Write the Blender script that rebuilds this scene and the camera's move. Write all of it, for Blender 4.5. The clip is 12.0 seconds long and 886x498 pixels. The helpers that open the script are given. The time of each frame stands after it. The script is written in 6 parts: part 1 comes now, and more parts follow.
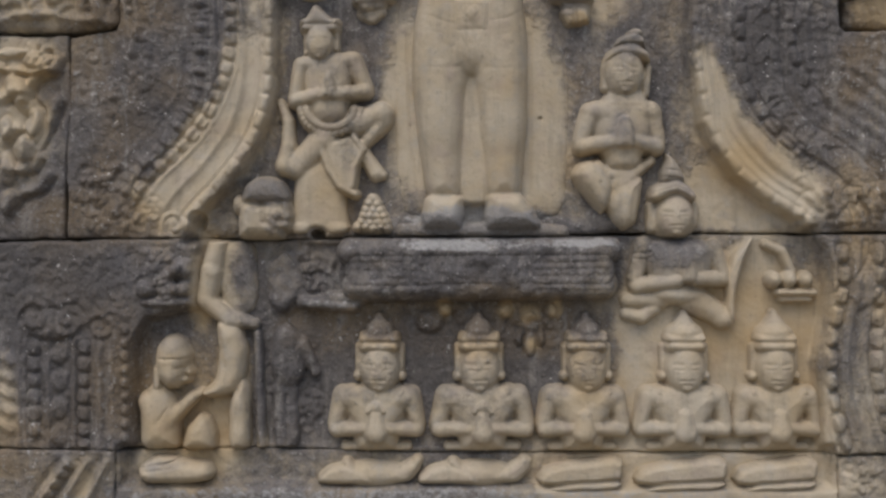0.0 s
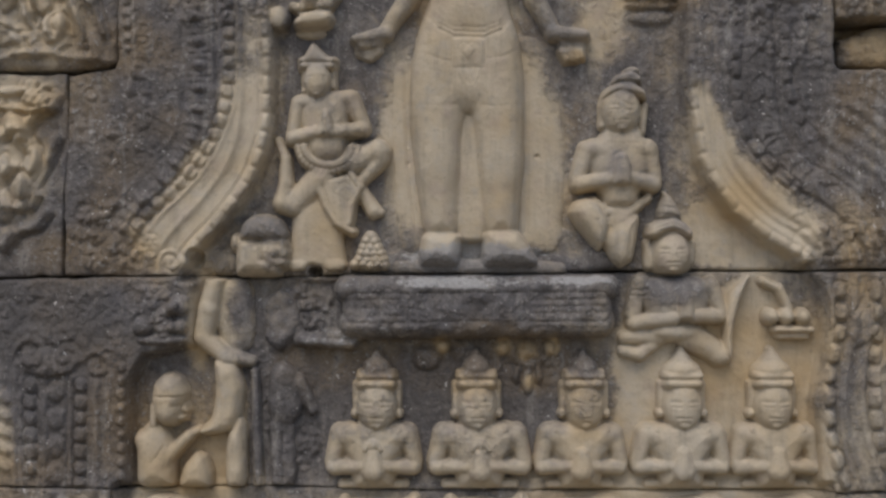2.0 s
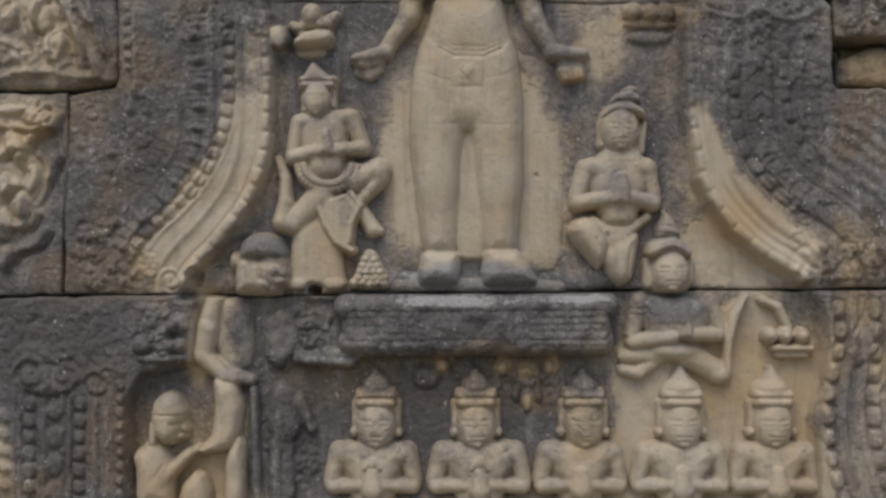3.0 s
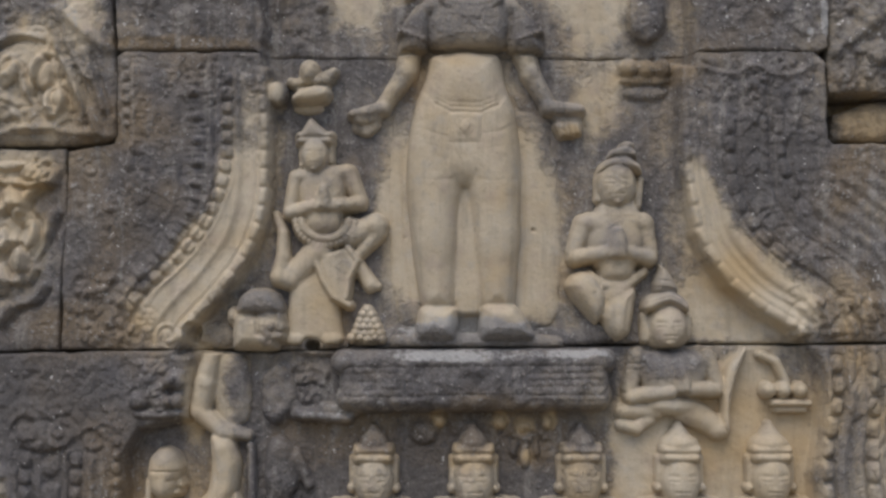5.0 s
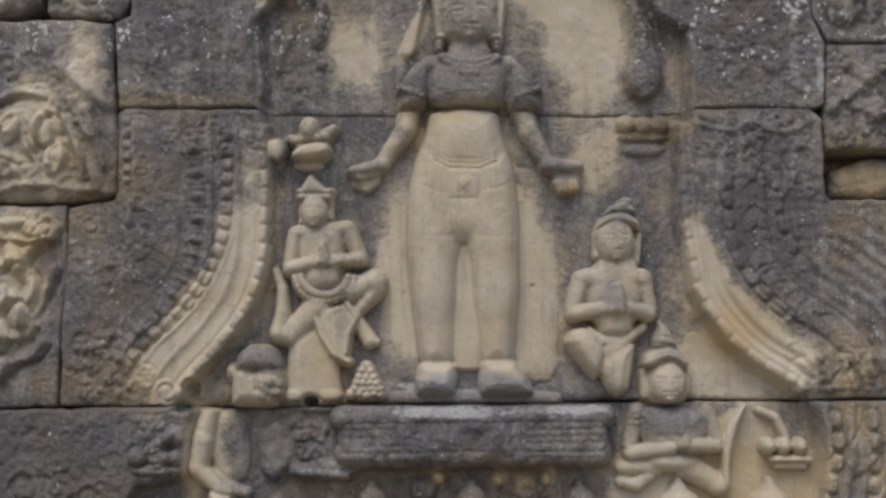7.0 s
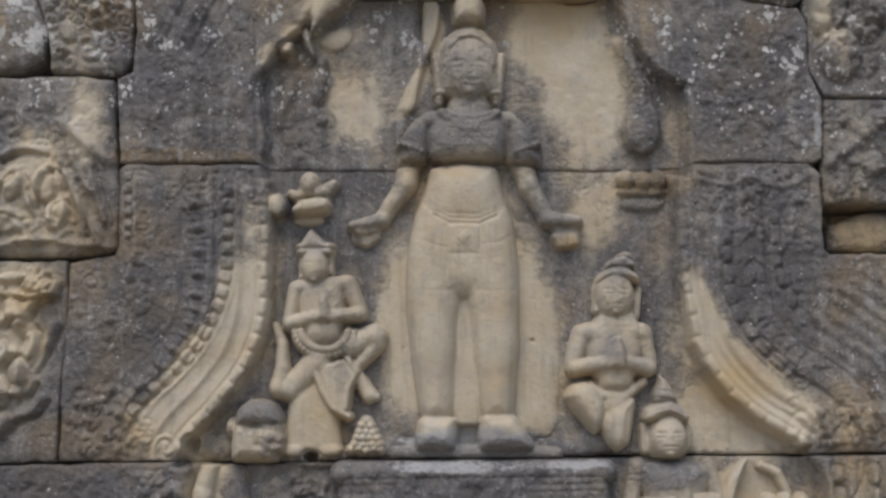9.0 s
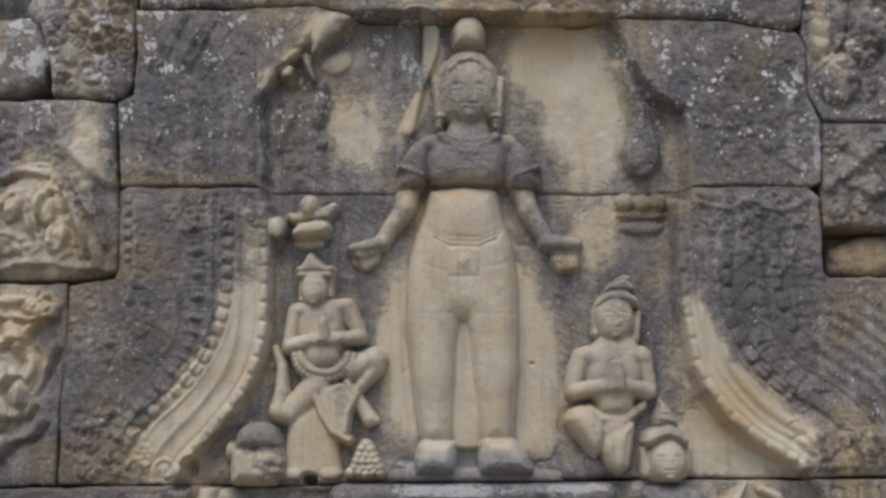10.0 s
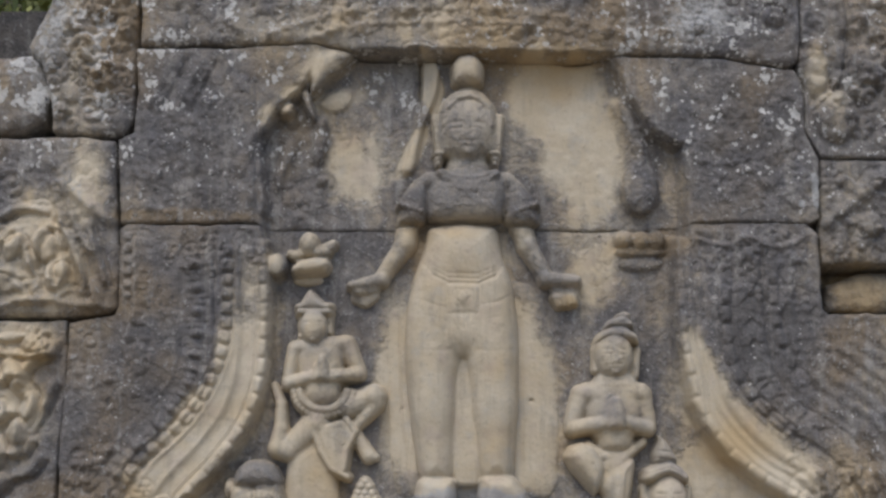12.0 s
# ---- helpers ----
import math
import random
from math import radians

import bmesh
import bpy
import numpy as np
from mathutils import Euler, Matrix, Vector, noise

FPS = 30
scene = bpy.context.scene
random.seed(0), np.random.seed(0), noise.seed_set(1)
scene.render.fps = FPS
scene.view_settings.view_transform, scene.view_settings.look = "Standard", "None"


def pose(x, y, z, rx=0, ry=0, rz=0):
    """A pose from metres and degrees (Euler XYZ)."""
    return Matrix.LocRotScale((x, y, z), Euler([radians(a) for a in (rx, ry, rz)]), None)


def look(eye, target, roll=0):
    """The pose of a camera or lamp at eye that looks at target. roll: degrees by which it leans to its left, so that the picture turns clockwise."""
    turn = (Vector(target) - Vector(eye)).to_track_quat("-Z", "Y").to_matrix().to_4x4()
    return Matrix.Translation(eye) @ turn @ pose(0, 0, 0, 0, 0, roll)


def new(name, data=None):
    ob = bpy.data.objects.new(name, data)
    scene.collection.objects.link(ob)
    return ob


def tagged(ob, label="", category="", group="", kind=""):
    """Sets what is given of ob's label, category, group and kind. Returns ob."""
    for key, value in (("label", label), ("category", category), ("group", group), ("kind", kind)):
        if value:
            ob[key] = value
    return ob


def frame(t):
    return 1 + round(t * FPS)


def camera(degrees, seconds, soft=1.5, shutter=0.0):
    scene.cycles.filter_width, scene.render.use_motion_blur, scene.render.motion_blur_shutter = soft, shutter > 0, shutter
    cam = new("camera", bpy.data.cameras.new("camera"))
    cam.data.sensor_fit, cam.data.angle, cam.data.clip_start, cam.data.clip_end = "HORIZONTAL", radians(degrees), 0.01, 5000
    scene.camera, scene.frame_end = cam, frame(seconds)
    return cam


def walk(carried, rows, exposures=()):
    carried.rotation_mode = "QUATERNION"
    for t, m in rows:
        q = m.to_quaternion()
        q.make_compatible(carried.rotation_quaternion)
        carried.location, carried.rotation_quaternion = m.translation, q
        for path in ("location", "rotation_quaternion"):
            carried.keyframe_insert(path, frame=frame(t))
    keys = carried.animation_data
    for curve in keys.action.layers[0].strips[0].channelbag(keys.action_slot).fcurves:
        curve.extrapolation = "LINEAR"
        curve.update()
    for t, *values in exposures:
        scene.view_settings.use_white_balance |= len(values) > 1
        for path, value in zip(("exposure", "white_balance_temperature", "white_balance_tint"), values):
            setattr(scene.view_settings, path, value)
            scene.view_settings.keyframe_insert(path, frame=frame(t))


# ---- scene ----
cam = camera(34.82, 12.0, soft=2.75)
# seconds, x, y, z, turns: a camera on its stand that tilts slowly up
ROWS = [
    (0, 0, 0, 1.6, 90, 0, 0),
    (0.5, 0, 0.0023, 1.6, 90.036, -0.032, -0.028),
    (1, 0, 0.002, 1.6, 90.342, -0.018, -0.039),
    (1.5, 0, 0.0005, 1.6, 91.027, 0.011, -0.071),
    (2, 0, -0.0017, 1.6, 91.513, 0.033, -0.11),
    (2.5, -0, -0.0035, 1.6, 91.875, 0.019, -0.122),
    (4.5, 0, -0.0071, 1.6, 93.844, 0.054, -0.204),
    (5, 0, -0.0084, 1.6, 94.491, 0.085, -0.236),
    (5.5, 0, -0.0117, 1.6, 95.037, 0.058, -0.224),
    (6, -0, -0.0121, 1.6, 95.53, 0.068, -0.256),
    (6.5, -0, -0.0129, 1.6, 96.027, 0.106, -0.259),
    (7, -0.0001, -0.0142, 1.6, 96.75, 0.129, -0.272),
    (9, -0.0001, -0.0207, 1.6, 98.944, 0.202, -0.263),
    (9.5, -0, -0.0225, 1.6, 99.335, 0.148, -0.269),
    (10, -0, -0.0224, 1.6, 99.877, 0.162, -0.277),
    (10.5, -0, -0.0246, 1.6, 100.444, 0.204, -0.289),
    (11, 0, -0.0265, 1.6, 100.797, 0.206, -0.307),
    (11.5, -0, -0.0252, 1.6, 101.162, 0.205, -0.274),
    (12, 0, -0.0276, 1.6, 101.354, 0.192, -0.299),
]
walk(cam, [(t, pose(x, y, z, rx, ry, rz)) for t, x, y, z, rx, ry, rz in ROWS], [(0.0, 0.0, 6500, 11), (2.5, -0.06, 6440, 11), (5.0, 0.11, 6370, 11), (8.0, 0.19, 6250, 10), (12.0, 0.28, 6120, 10)])

# ---- light: a shaded wall under a bright soft sky ----
SUN_UP, SUN_ROUND = 58.0, 200.0
world = bpy.data.worlds.new("sky")
scene.world = world
world.use_nodes = True
wn = world.node_tree.nodes
sky = wn.new("ShaderNodeTexSky")
sky.sky_type, sky.sun_disc = "NISHITA", False
sky.sun_elevation, sky.sun_rotation = radians(SUN_UP), radians(SUN_ROUND)
sky.air_density, sky.dust_density = 1.0, 3.0
wn["Background"].inputs["Strength"].default_value = 0.13
world.node_tree.links.new(sky.outputs[0], wn["Background"].inputs["Color"])
sun = new("sun", bpy.data.lights.new("sun", "SUN"))
sun.data.energy, sun.data.angle, sun.data.color = 0.9, radians(35), (1.0, 0.955, 0.88)
sun.matrix_world = look((-0.9, 0.0, 6.4), (0.0, 3.0, 1.8))

# ---- the wall's own plan: metres along x and z, heights towards the camera ----
WALL_Y = 3.0
STEP = 0.0026
X0, X1, Z0, Z1 = -1.16, 1.16, 0.98, 2.96
NX, NZ = int((X1 - X0) / STEP) + 1, int((Z1 - Z0) / STEP) + 1
XS = X0 + STEP * np.arange(NX)
ZS = Z0 + STEP * np.arange(NZ)
GX, GZ = np.meshgrid(XS, ZS)
rng = np.random.RandomState(7)


def smooth_noise(x, z, size, seed):
    """Value noise on a lattice of that size, -1 to 1."""
    table = np.random.RandomState(seed).rand(128, 128) * 2 - 1
    fx, fz = x / size + 50.3, z / size + 50.7
    ix, iz = np.floor(fx).astype(int), np.floor(fz).astype(int)
    tx, tz = fx - ix, fz - iz
    tx, tz = tx * tx * (3 - 2 * tx), tz * tz * (3 - 2 * tz)
    a, b = table[iz % 128, ix % 128], table[iz % 128, (ix + 1) % 128]
    c, d = table[(iz + 1) % 128, ix % 128], table[(iz + 1) % 128, (ix + 1) % 128]
    return (a * (1 - tx) + b * tx) * (1 - tz) + (c * (1 - tx) + d * tx) * tz


def fractal(x, z, size, seed, octaves=4, gain=0.5):
    total, weight, norm = 0.0, 1.0, 0.0
    for k in range(octaves):
        total = total + weight * smooth_noise(x, z, size / 2 ** k, seed + 11 * k)
        norm += weight
        weight *= gain
    return total / norm


def step_in(v, lo, hi):
    t = np.clip((v - lo) / (hi - lo), 0, 1)
    return t * t * (3 - 2 * t)


def inside(x, z, corners):
    """Distance to a polygon's outline, positive inside."""
    best = np.full(x.shape, 1e9)
    within = np.zeros(x.shape, bool)
    for (ax, az), (bx, bz) in zip(corners, corners[1:] + corners[:1]):
        ex, ez = bx - ax, bz - az
        t = np.clip(((x - ax) * ex + (z - az) * ez) / (ex * ex + ez * ez + 1e-12), 0, 1)
        best = np.minimum(best, (x - ax - t * ex) ** 2 + (z - az - t * ez) ** 2)
        crosses = (az > z) != (bz > z)
        within ^= crosses & (x < ex * (z - az) / (ez if abs(ez) > 1e-9 else 1e-9) + ax)
    return np.where(within, 1, -1) * np.sqrt(best)


def along(x, z, line):
    """Distance from a polyline (positive on its left), the length along it, and its whole length."""
    best, side, run = np.full(x.shape, 1e9), np.ones(x.shape), np.zeros(x.shape)
    length = 0.0
    for (ax, az), (bx, bz) in zip(line, line[1:]):
        ex, ez = bx - ax, bz - az
        n = math.hypot(ex, ez)
        t = np.clip(((x - ax) * ex + (z - az) * ez) / (n * n), 0, 1)
        d = (x - ax - t * ex) ** 2 + (z - az - t * ez) ** 2
        near = d < best
        best = np.where(near, d, best)
        side = np.where(near, np.sign(ex * (z - az) - ez * (x - ax)), side)
        run = np.where(near, length + t * n, run)
        length += n
    return np.sqrt(best) * side, run, length


def rounded(points, times=2):
    """A polyline with its corners cut."""
    for _ in range(times):
        out = [points[0]]
        for (ax, az), (bx, bz) in zip(points, points[1:]):
            out += [(0.75 * ax + 0.25 * bx, 0.75 * az + 0.25 * bz), (0.25 * ax + 0.75 * bx, 0.25 * az + 0.75 * bz)]
        points = out + [points[-1]]
    return points


def window(points, margin):
    """The part of the grid round some points."""
    px, pz = [p[0] for p in points], [p[1] for p in points]
    i0, i1 = np.searchsorted(XS, [min(px) - margin, max(px) + margin])
    k0, k1 = np.searchsorted(ZS, [min(pz) - margin, max(pz) + margin])
    return slice(k0, k1), slice(i0, i1)


# ---- materials ----
def sandstone(name, scale=1.0, far=False):
    """Weathered sandstone: cream where it is clean, grey-black where the crust has grown, with pale lichen. far: tone
    halved to stand for shade.
    """
    mat = bpy.data.materials.new(name)
    mat.use_nodes = True
    n, l = mat.node_tree.nodes, mat.node_tree.links
    bsdf = n["Principled BSDF"]
    bsdf.inputs["Roughness"].default_value = 0.92
    bsdf.inputs["Specular IOR Level"].default_value = 0.18
    where = n.new("ShaderNodeTexCoord").outputs["Object"]

    def noise_at(size, detail=5.0, rough=0.6, vec=None):
        node = n.new("ShaderNodeTexNoise")
        node.inputs["Scale"].default_value = 1.0 / (size * scale)
        node.inputs["Detail"].default_value = detail
        node.inputs["Roughness"].default_value = rough
        l.new(vec or where, node.inputs["Vector"])
        return node.outputs["Fac"]

    def maths(op, a, b=None, c=None):
        node = n.new("ShaderNodeMath")
        node.operation = op
        for k, v in enumerate((a, b, c)):
            if v is None:
                continue
            if isinstance(v, (int, float)):
                node.inputs[k].default_value = v
            else:
                l.new(v, node.inputs[k])
        return node.outputs[0]

    def spread(v, lo, hi):
        node = n.new("ShaderNodeMapRange")
        node.interpolation_type = "SMOOTHSTEP"
        node.inputs["From Min"].default_value, node.inputs["From Max"].default_value = lo, hi
        l.new(v, node.inputs["Value"])
        return node.outputs[0]

    def mix(fac, a, b):
        node = n.new("ShaderNodeMix")
        node.data_type = "RGBA"
        if isinstance(fac, (int, float)):
            node.inputs["Factor"].default_value = fac
        else:
            l.new(fac, node.inputs["Factor"])
        for k, v in (("A", a), ("B", b)):
            socket = [s for s in node.inputs if s.name == k and s.type == "RGBA"][0]
            if isinstance(v, tuple):
                socket.default_value = (*v, 1)
            else:
                l.new(v, socket)
        return [s for s in node.outputs if s.type == "RGBA"][0]

    def attribute(key):
        node = n.new("ShaderNodeAttribute")
        node.attribute_name = key
        return node.outputs["Fac"]

    # far: crust raised all over, part of darkening the tower for its shade
    crust = attribute("crust") if not far else maths("ADD", noise_at(0.3), 0.5)
    ochre = attribute("ochre") if not far else noise_at(0.2, 2.0)
    streak = n.new("ShaderNodeMapping")
    streak.inputs["Scale"].default_value = (1.0, 1.0, 0.13)
    l.new(where, streak.inputs["Vector"])
    coarse, middle, fine = noise_at(0.09), noise_at(0.022), noise_at(0.0045, 3.0, 0.7)
    runs = noise_at(0.03, 4.0, 0.6, streak.outputs[0])
    # cream stone with tan, rosy and greyish beds
    bed, scab = noise_at(0.055, 4.0), noise_at(0.011, 4.0, 0.65)
    cream = mix(spread(coarse, 0.3, 0.7), (0.535, 0.47, 0.36), (0.49, 0.41, 0.288))
    cream = mix(maths("MULTIPLY", spread(bed, 0.5, 0.72), 0.6), cream, (0.44, 0.365, 0.295))
    cream = mix(maths("MULTIPLY", spread(bed, 0.48, 0.28), 0.40), cream, (0.39, 0.375, 0.35))
    cream = mix(maths("MULTIPLY", spread(runs, 0.5, 0.75), 0.45), cream, (0.27, 0.24, 0.19))
    cream = mix(maths("MULTIPLY", spread(scab, 0.56, 0.72), 0.35), cream, (0.25, 0.22, 0.18))
    cream = mix(maths("MULTIPLY", spread(ochre, 0.2, 0.95), 0.7), cream, (0.46, 0.33, 0.17))
    # black and brown crust with scabs and runs
    dark = mix(spread(coarse, 0.36, 0.64), (0.145, 0.139, 0.142), (0.195, 0.177, 0.160))
    dark = mix(maths("MULTIPLY", spread(bed, 0.5, 0.7), 0.7), dark, (0.20, 0.190, 0.188))
    dark = mix(maths("MULTIPLY", spread(middle, 0.46, 0.62), 0.85), dark, (0.108, 0.101, 0.097))
    dark = mix(maths("MULTIPLY", spread(ochre, 0.3, 0.95), 0.65), dark, (0.235, 0.175, 0.105))
    dark = mix(maths("MULTIPLY", spread(runs, 0.52, 0.70), 0.7), dark, (0.32, 0.30, 0.27))
    dark = mix(maths("MULTIPLY", spread(scab, 0.57, 0.65), 0.72), dark, (0.35, 0.335, 0.315))
    dark = mix(maths("MULTIPLY", spread(scab, 0.45, 0.36), 0.75), dark, (0.100, 0.094, 0.092))
    dark = mix(maths("MULTIPLY", spread(crust, 0.92, 1.45), 0.7), dark, (0.105, 0.098, 0.095))
    edge = maths("ADD", crust, maths("ADD", maths("MULTIPLY_ADD", middle, 0.5, -0.25), maths("MULTIPLY_ADD", scab, 0.45, -0.225)))
    edge = maths("ADD", edge, maths("MULTIPLY_ADD", runs, 0.6, -0.3))
    colour = mix(spread(edge, 0.05, 1.0), cream, dark)
    # pale lichen spots on the crust
    cells = n.new("ShaderNodeTexVoronoi")
    cells.inputs["Scale"].default_value = 1.0 / (0.015 * scale)
    jitter = n.new("ShaderNodeTexNoise")
    jitter.inputs["Scale"].default_value, jitter.inputs["Detail"].default_value = 1.0 / (0.012 * scale), 3.0
    l.new(where, jitter.inputs["Vector"])
    bent = n.new("ShaderNodeVectorMath")
    bent.operation = "MULTIPLY_ADD"
    bent.inputs[1].default_value = (0.016 * scale, 0.016 * scale, 0.030 * scale)
    l.new(jitter.outputs["Color"], bent.inputs[0])
    l.new(where, bent.inputs[2])
    l.new(bent.outputs[0], cells.inputs["Vector"])
    patch = maths("MULTIPLY", spread(noise_at(0.06, 3.0), 0.36, 0.68), attribute("speck") if not far else 0.6)
    size = maths("MULTIPLY", patch, 0.64)
    spots = maths("MULTIPLY", spread(maths("SUBTRACT", size, maths("ADD", cells.outputs["Distance"], maths("MULTIPLY", scab, 0.34))), -0.01, 0.05), spread(edge, 0.3, 0.7))
    colour = mix(maths("MULTIPLY", spots, 0.8), colour, (0.58, 0.565, 0.53))
    pale = attribute("lichen") if not far else maths("MULTIPLY", noise_at(0.15), 0.5)
    film = maths("MULTIPLY", spread(maths("ADD", pale, maths("ADD", maths("MULTIPLY_ADD", middle, 0.9, -0.45), maths("MULTIPLY_ADD", scab, 1.0, -0.5))), 0.35, 0.85), 0.8)
    colour = mix(film, colour, (0.42, 0.415, 0.40))
    if not far:
        # smooth grey dust that has settled on the figures
        veil = maths("MULTIPLY", attribute("dust"), maths("MULTIPLY_ADD", spread(middle, 0.35, 0.65), 0.35, 0.75))
        colour = mix(veil, colour, (0.235, 0.222, 0.212))
    grain = maths("ADD", 1.0, maths("MULTIPLY", maths("SUBTRACT", fine, 0.5), maths("MULTIPLY_ADD", spread(edge, 0.1, 0.9), 0.8, 0.25)))
    # the tower's shade and distance are put into its colour: half the tone
    if far:
        grain = maths("MULTIPLY", grain, 0.5)
    tone = n.new("ShaderNodeMix")
    tone.data_type, tone.blend_type = "RGBA", "MULTIPLY"
    tone.inputs["Factor"].default_value = 1.0
    ins = [s for s in tone.inputs if s.type == "RGBA"]
    l.new(colour, ins[0])
    l.new(grain, ins[1])
    l.new([s for s in tone.outputs if s.type == "RGBA"][0], bsdf.inputs["Base Color"])
    # fine relief: pits and grain, deeper on the crust
    bump = n.new("ShaderNodeBump")
    bump.inputs["Strength"].default_value = 0.8
    bump.inputs["Distance"].default_value = 0.0068 * scale
    rough = maths("MULTIPLY_ADD", spread(edge, 0.2, 0.8), 0.75, 0.25)
    relief = maths("MULTIPLY", maths("ADD", maths("MULTIPLY", middle, 0.7), maths("ADD", maths("MULTIPLY", scab, 0.8), maths("MULTIPLY", fine, 0.35))), rough)
    l.new(relief, bump.inputs["Height"])
    l.new(bump.outputs[0], bsdf.inputs["Normal"])
    return mat


STONE = sandstone("sandstone")
FAR_STONE = sandstone("shaded_old_stone", 2.0, True)


# ---- meshes ----
def sheet(name, x, z, h, keep, maps, material, parent=None, label=""):
    """A carved face as a mesh: the grid's cells that are kept, h metres out of the wall's plane."""
    rows, cols = x.shape
    number = np.full(x.shape, -1)
    used = np.zeros(x.shape, bool)
    for dk in (0, 1):
        for di in (0, 1):
            used[dk:rows - 1 + dk, di:cols - 1 + di] |= keep
    number[used] = np.arange(used.sum())
    verts = np.stack([x[used], WALL_Y - h[used], z[used]], 1)
    a, b = number[:-1, :-1][keep], number[:-1, 1:][keep]
    c, d = number[1:, 1:][keep], number[1:, :-1][keep]
    faces = np.stack([a, b, c, d], 1)
    mesh = bpy.data.meshes.new(name)
    mesh.vertices.add(len(verts))
    mesh.vertices.foreach_set("co", verts.astype(np.float32).ravel())
    mesh.loops.add(faces.size)
    mesh.loops.foreach_set("vertex_index", faces.astype(np.int32).ravel())
    mesh.polygons.add(len(faces))
    mesh.polygons.foreach_set("loop_start", np.arange(0, faces.size, 4, dtype=np.int32))
    mesh.polygons.foreach_set("use_smooth", np.ones(len(faces), bool))
    mesh.update(calc_edges=True)
    for key, values in maps.items():
        mesh.attributes.new(key, "FLOAT", "POINT").data.foreach_set("value", values[used].astype(np.float32))
    mesh.materials.append(material)
    ob = new(name, mesh)
    if parent:
        ob.parent = parent
    if label:
        tagged(ob, label)
    return ob


# ---- stains: how far the dark crust covers the stone, by place ----
CRUST = 0.80 + 0.30 * fractal(GX, GZ, 0.30, 31) + 0.28 * fractal(GX, GZ * 0.45, 0.05, 32)
OCHRE = np.clip(0.32 + 0.9 * fractal(GX, GZ, 0.16, 77), 0, 1)
LICHEN = np.zeros_like(GX)
SPECK = 0.62 + 0.55 * step_in(GZ, 2.20, 2.60) + 0.15 * fractal(GX, GZ, 0.2, 33)
SPECK = SPECK + 0.45 * step_in(GZ, 2.35, 2.65) * step_in(-GX, 0.55, 0.75)
WX = GX + 0.040 * fractal(GX, GZ, 0.12, 5) + 0.014 * fractal(GX, GZ, 0.02, 15)
WZ = GZ + 0.040 * fractal(GX, GZ, 0.12, 6) + 0.020 * fractal(GX, GZ, 0.02, 16)


def clean(x, z, rx, rz, amount=0.8, turn=0.0, field=None, soft=0.62):
    """Washes an oval clean of crust (or, below nought, lets it grow)."""
    field = CRUST if field is None else field
    w = window([(x, z)], max(rx, rz) * 1.8 + 0.04)
    c, s = math.cos(radians(turn)), math.sin(radians(turn))
    stray = min(1.0, min(rx, rz) / 0.06)
    px = GX[w] + (WX[w] - GX[w]) * stray - x
    pz = GZ[w] + (WZ[w] - GZ[w]) * stray - z
    d = np.hypot((px * c + pz * s) / rx, (pz * c - px * s) / rz)
    field[w] -= amount * (1 - step_in(d, 1 - soft, 1 + soft))

# clean cream stone
clean(0.0737, 1.8549, 0.138, 0.198, 1.0, soft=0.3)
clean(0.0643, 2.0623, 0.126, 0.084, 0.95, soft=0.4)
clean(0.0688, 2.1814, 0.0864, 0.072, 0.85)
clean(0.2066, 1.8549, 0.054, 0.18, 0.7)
clean(-0.0954, 1.9032, 0.0336, 0.18, 0.6)
clean(-0.2706, 1.6978, 0.054, 0.06, 0.3)
clean(0.6596, 1.7945, 0.072, 0.18, 1.0, 38)
clean(0.6233, 1.7099, 0.108, 0.066, 0.95)
clean(0.5690, 1.9515, 0.0336, 0.084, 0.8, 10)
clean(-0.4880, 1.8066, 0.0696, 0.18, 0.85, -38)
clean(-0.3974, 1.9998, 0.054, 0.144, 0.85)
clean(-0.5847, 1.7099, 0.096, 0.048, 0.55, -30)
clean(0.3729, 2.1744, 0.06, 0.084, 0.6, -25)
clean(0.0072, 1.6918, 0.042, 0.024, 0.5)
# the top course
clean(0.3293, 2.4443, 0.084, 0.18, 0.88, -4)
clean(0.2559, 2.5761, 0.06, 0.072, 0.6)
clean(-0.1624, 2.3932, 0.0624, 0.084, 0.72)
clean(0.5292, 2.3788, 0.03, 0.084, 0.30)
clean(0.0756, 2.6297, 0.0264, 0.024, 0.6)
clean(-0.0088, 2.5905, 0.0240, 0.0624, 0.9, soft=0.4)
clean(0.2754, 2.5900, 0.0960, 0.0528, 0.45)
clean(0.4787, 2.3665, 0.0312, 0.0600, -0.25)
clean(-0.0494, 2.4429, 0.0192, 0.0624, 0.9, -25, soft=0.4)
clean(-0.2411, 2.6376, 0.0480, 0.0312, 0.6, 25)
clean(-0.3216, 2.5711, 0.0264, 0.0120, 0.6, 25)
clean(-0.3764, 2.5183, 0.0144, 0.0264, 0.6, -25)
clean(-0.3285, 2.5301, 0.0168, 0.0168, 0.5)
clean(-0.2198, 2.5590, 0.0360, 0.0240, 0.55)
# lower course
clean(0.7103, 1.2630, 0.0936, 0.18, 1.0)
clean(0.8589, 1.3354, 0.048, 0.192, -0.4)
clean(0.5146, 1.2630, 0.132, 0.204, 1.0)
clean(0.3032, 1.2388, 0.084, 0.072, 0.4)
clean(0.6596, 1.4562, 0.156, 0.108, 0.95)
clean(0.6837, 1.5770, 0.048, 0.06, 0.8)
clean(0.4180, 1.3838, 0.06, 0.108, 0.7)
clean(0.5025, 1.5529, 0.12, 0.072, 0.42)
clean(0.5146, 1.1059, 0.3, 0.072, 0.9)
clean(-0.1619, 1.1180, 0.12, 0.036, 0.3)
clean(-0.5847, 1.2630, 0.078, 0.156, 0.35)
clean(-0.5726, 1.1301, 0.096, 0.042, 0.85)
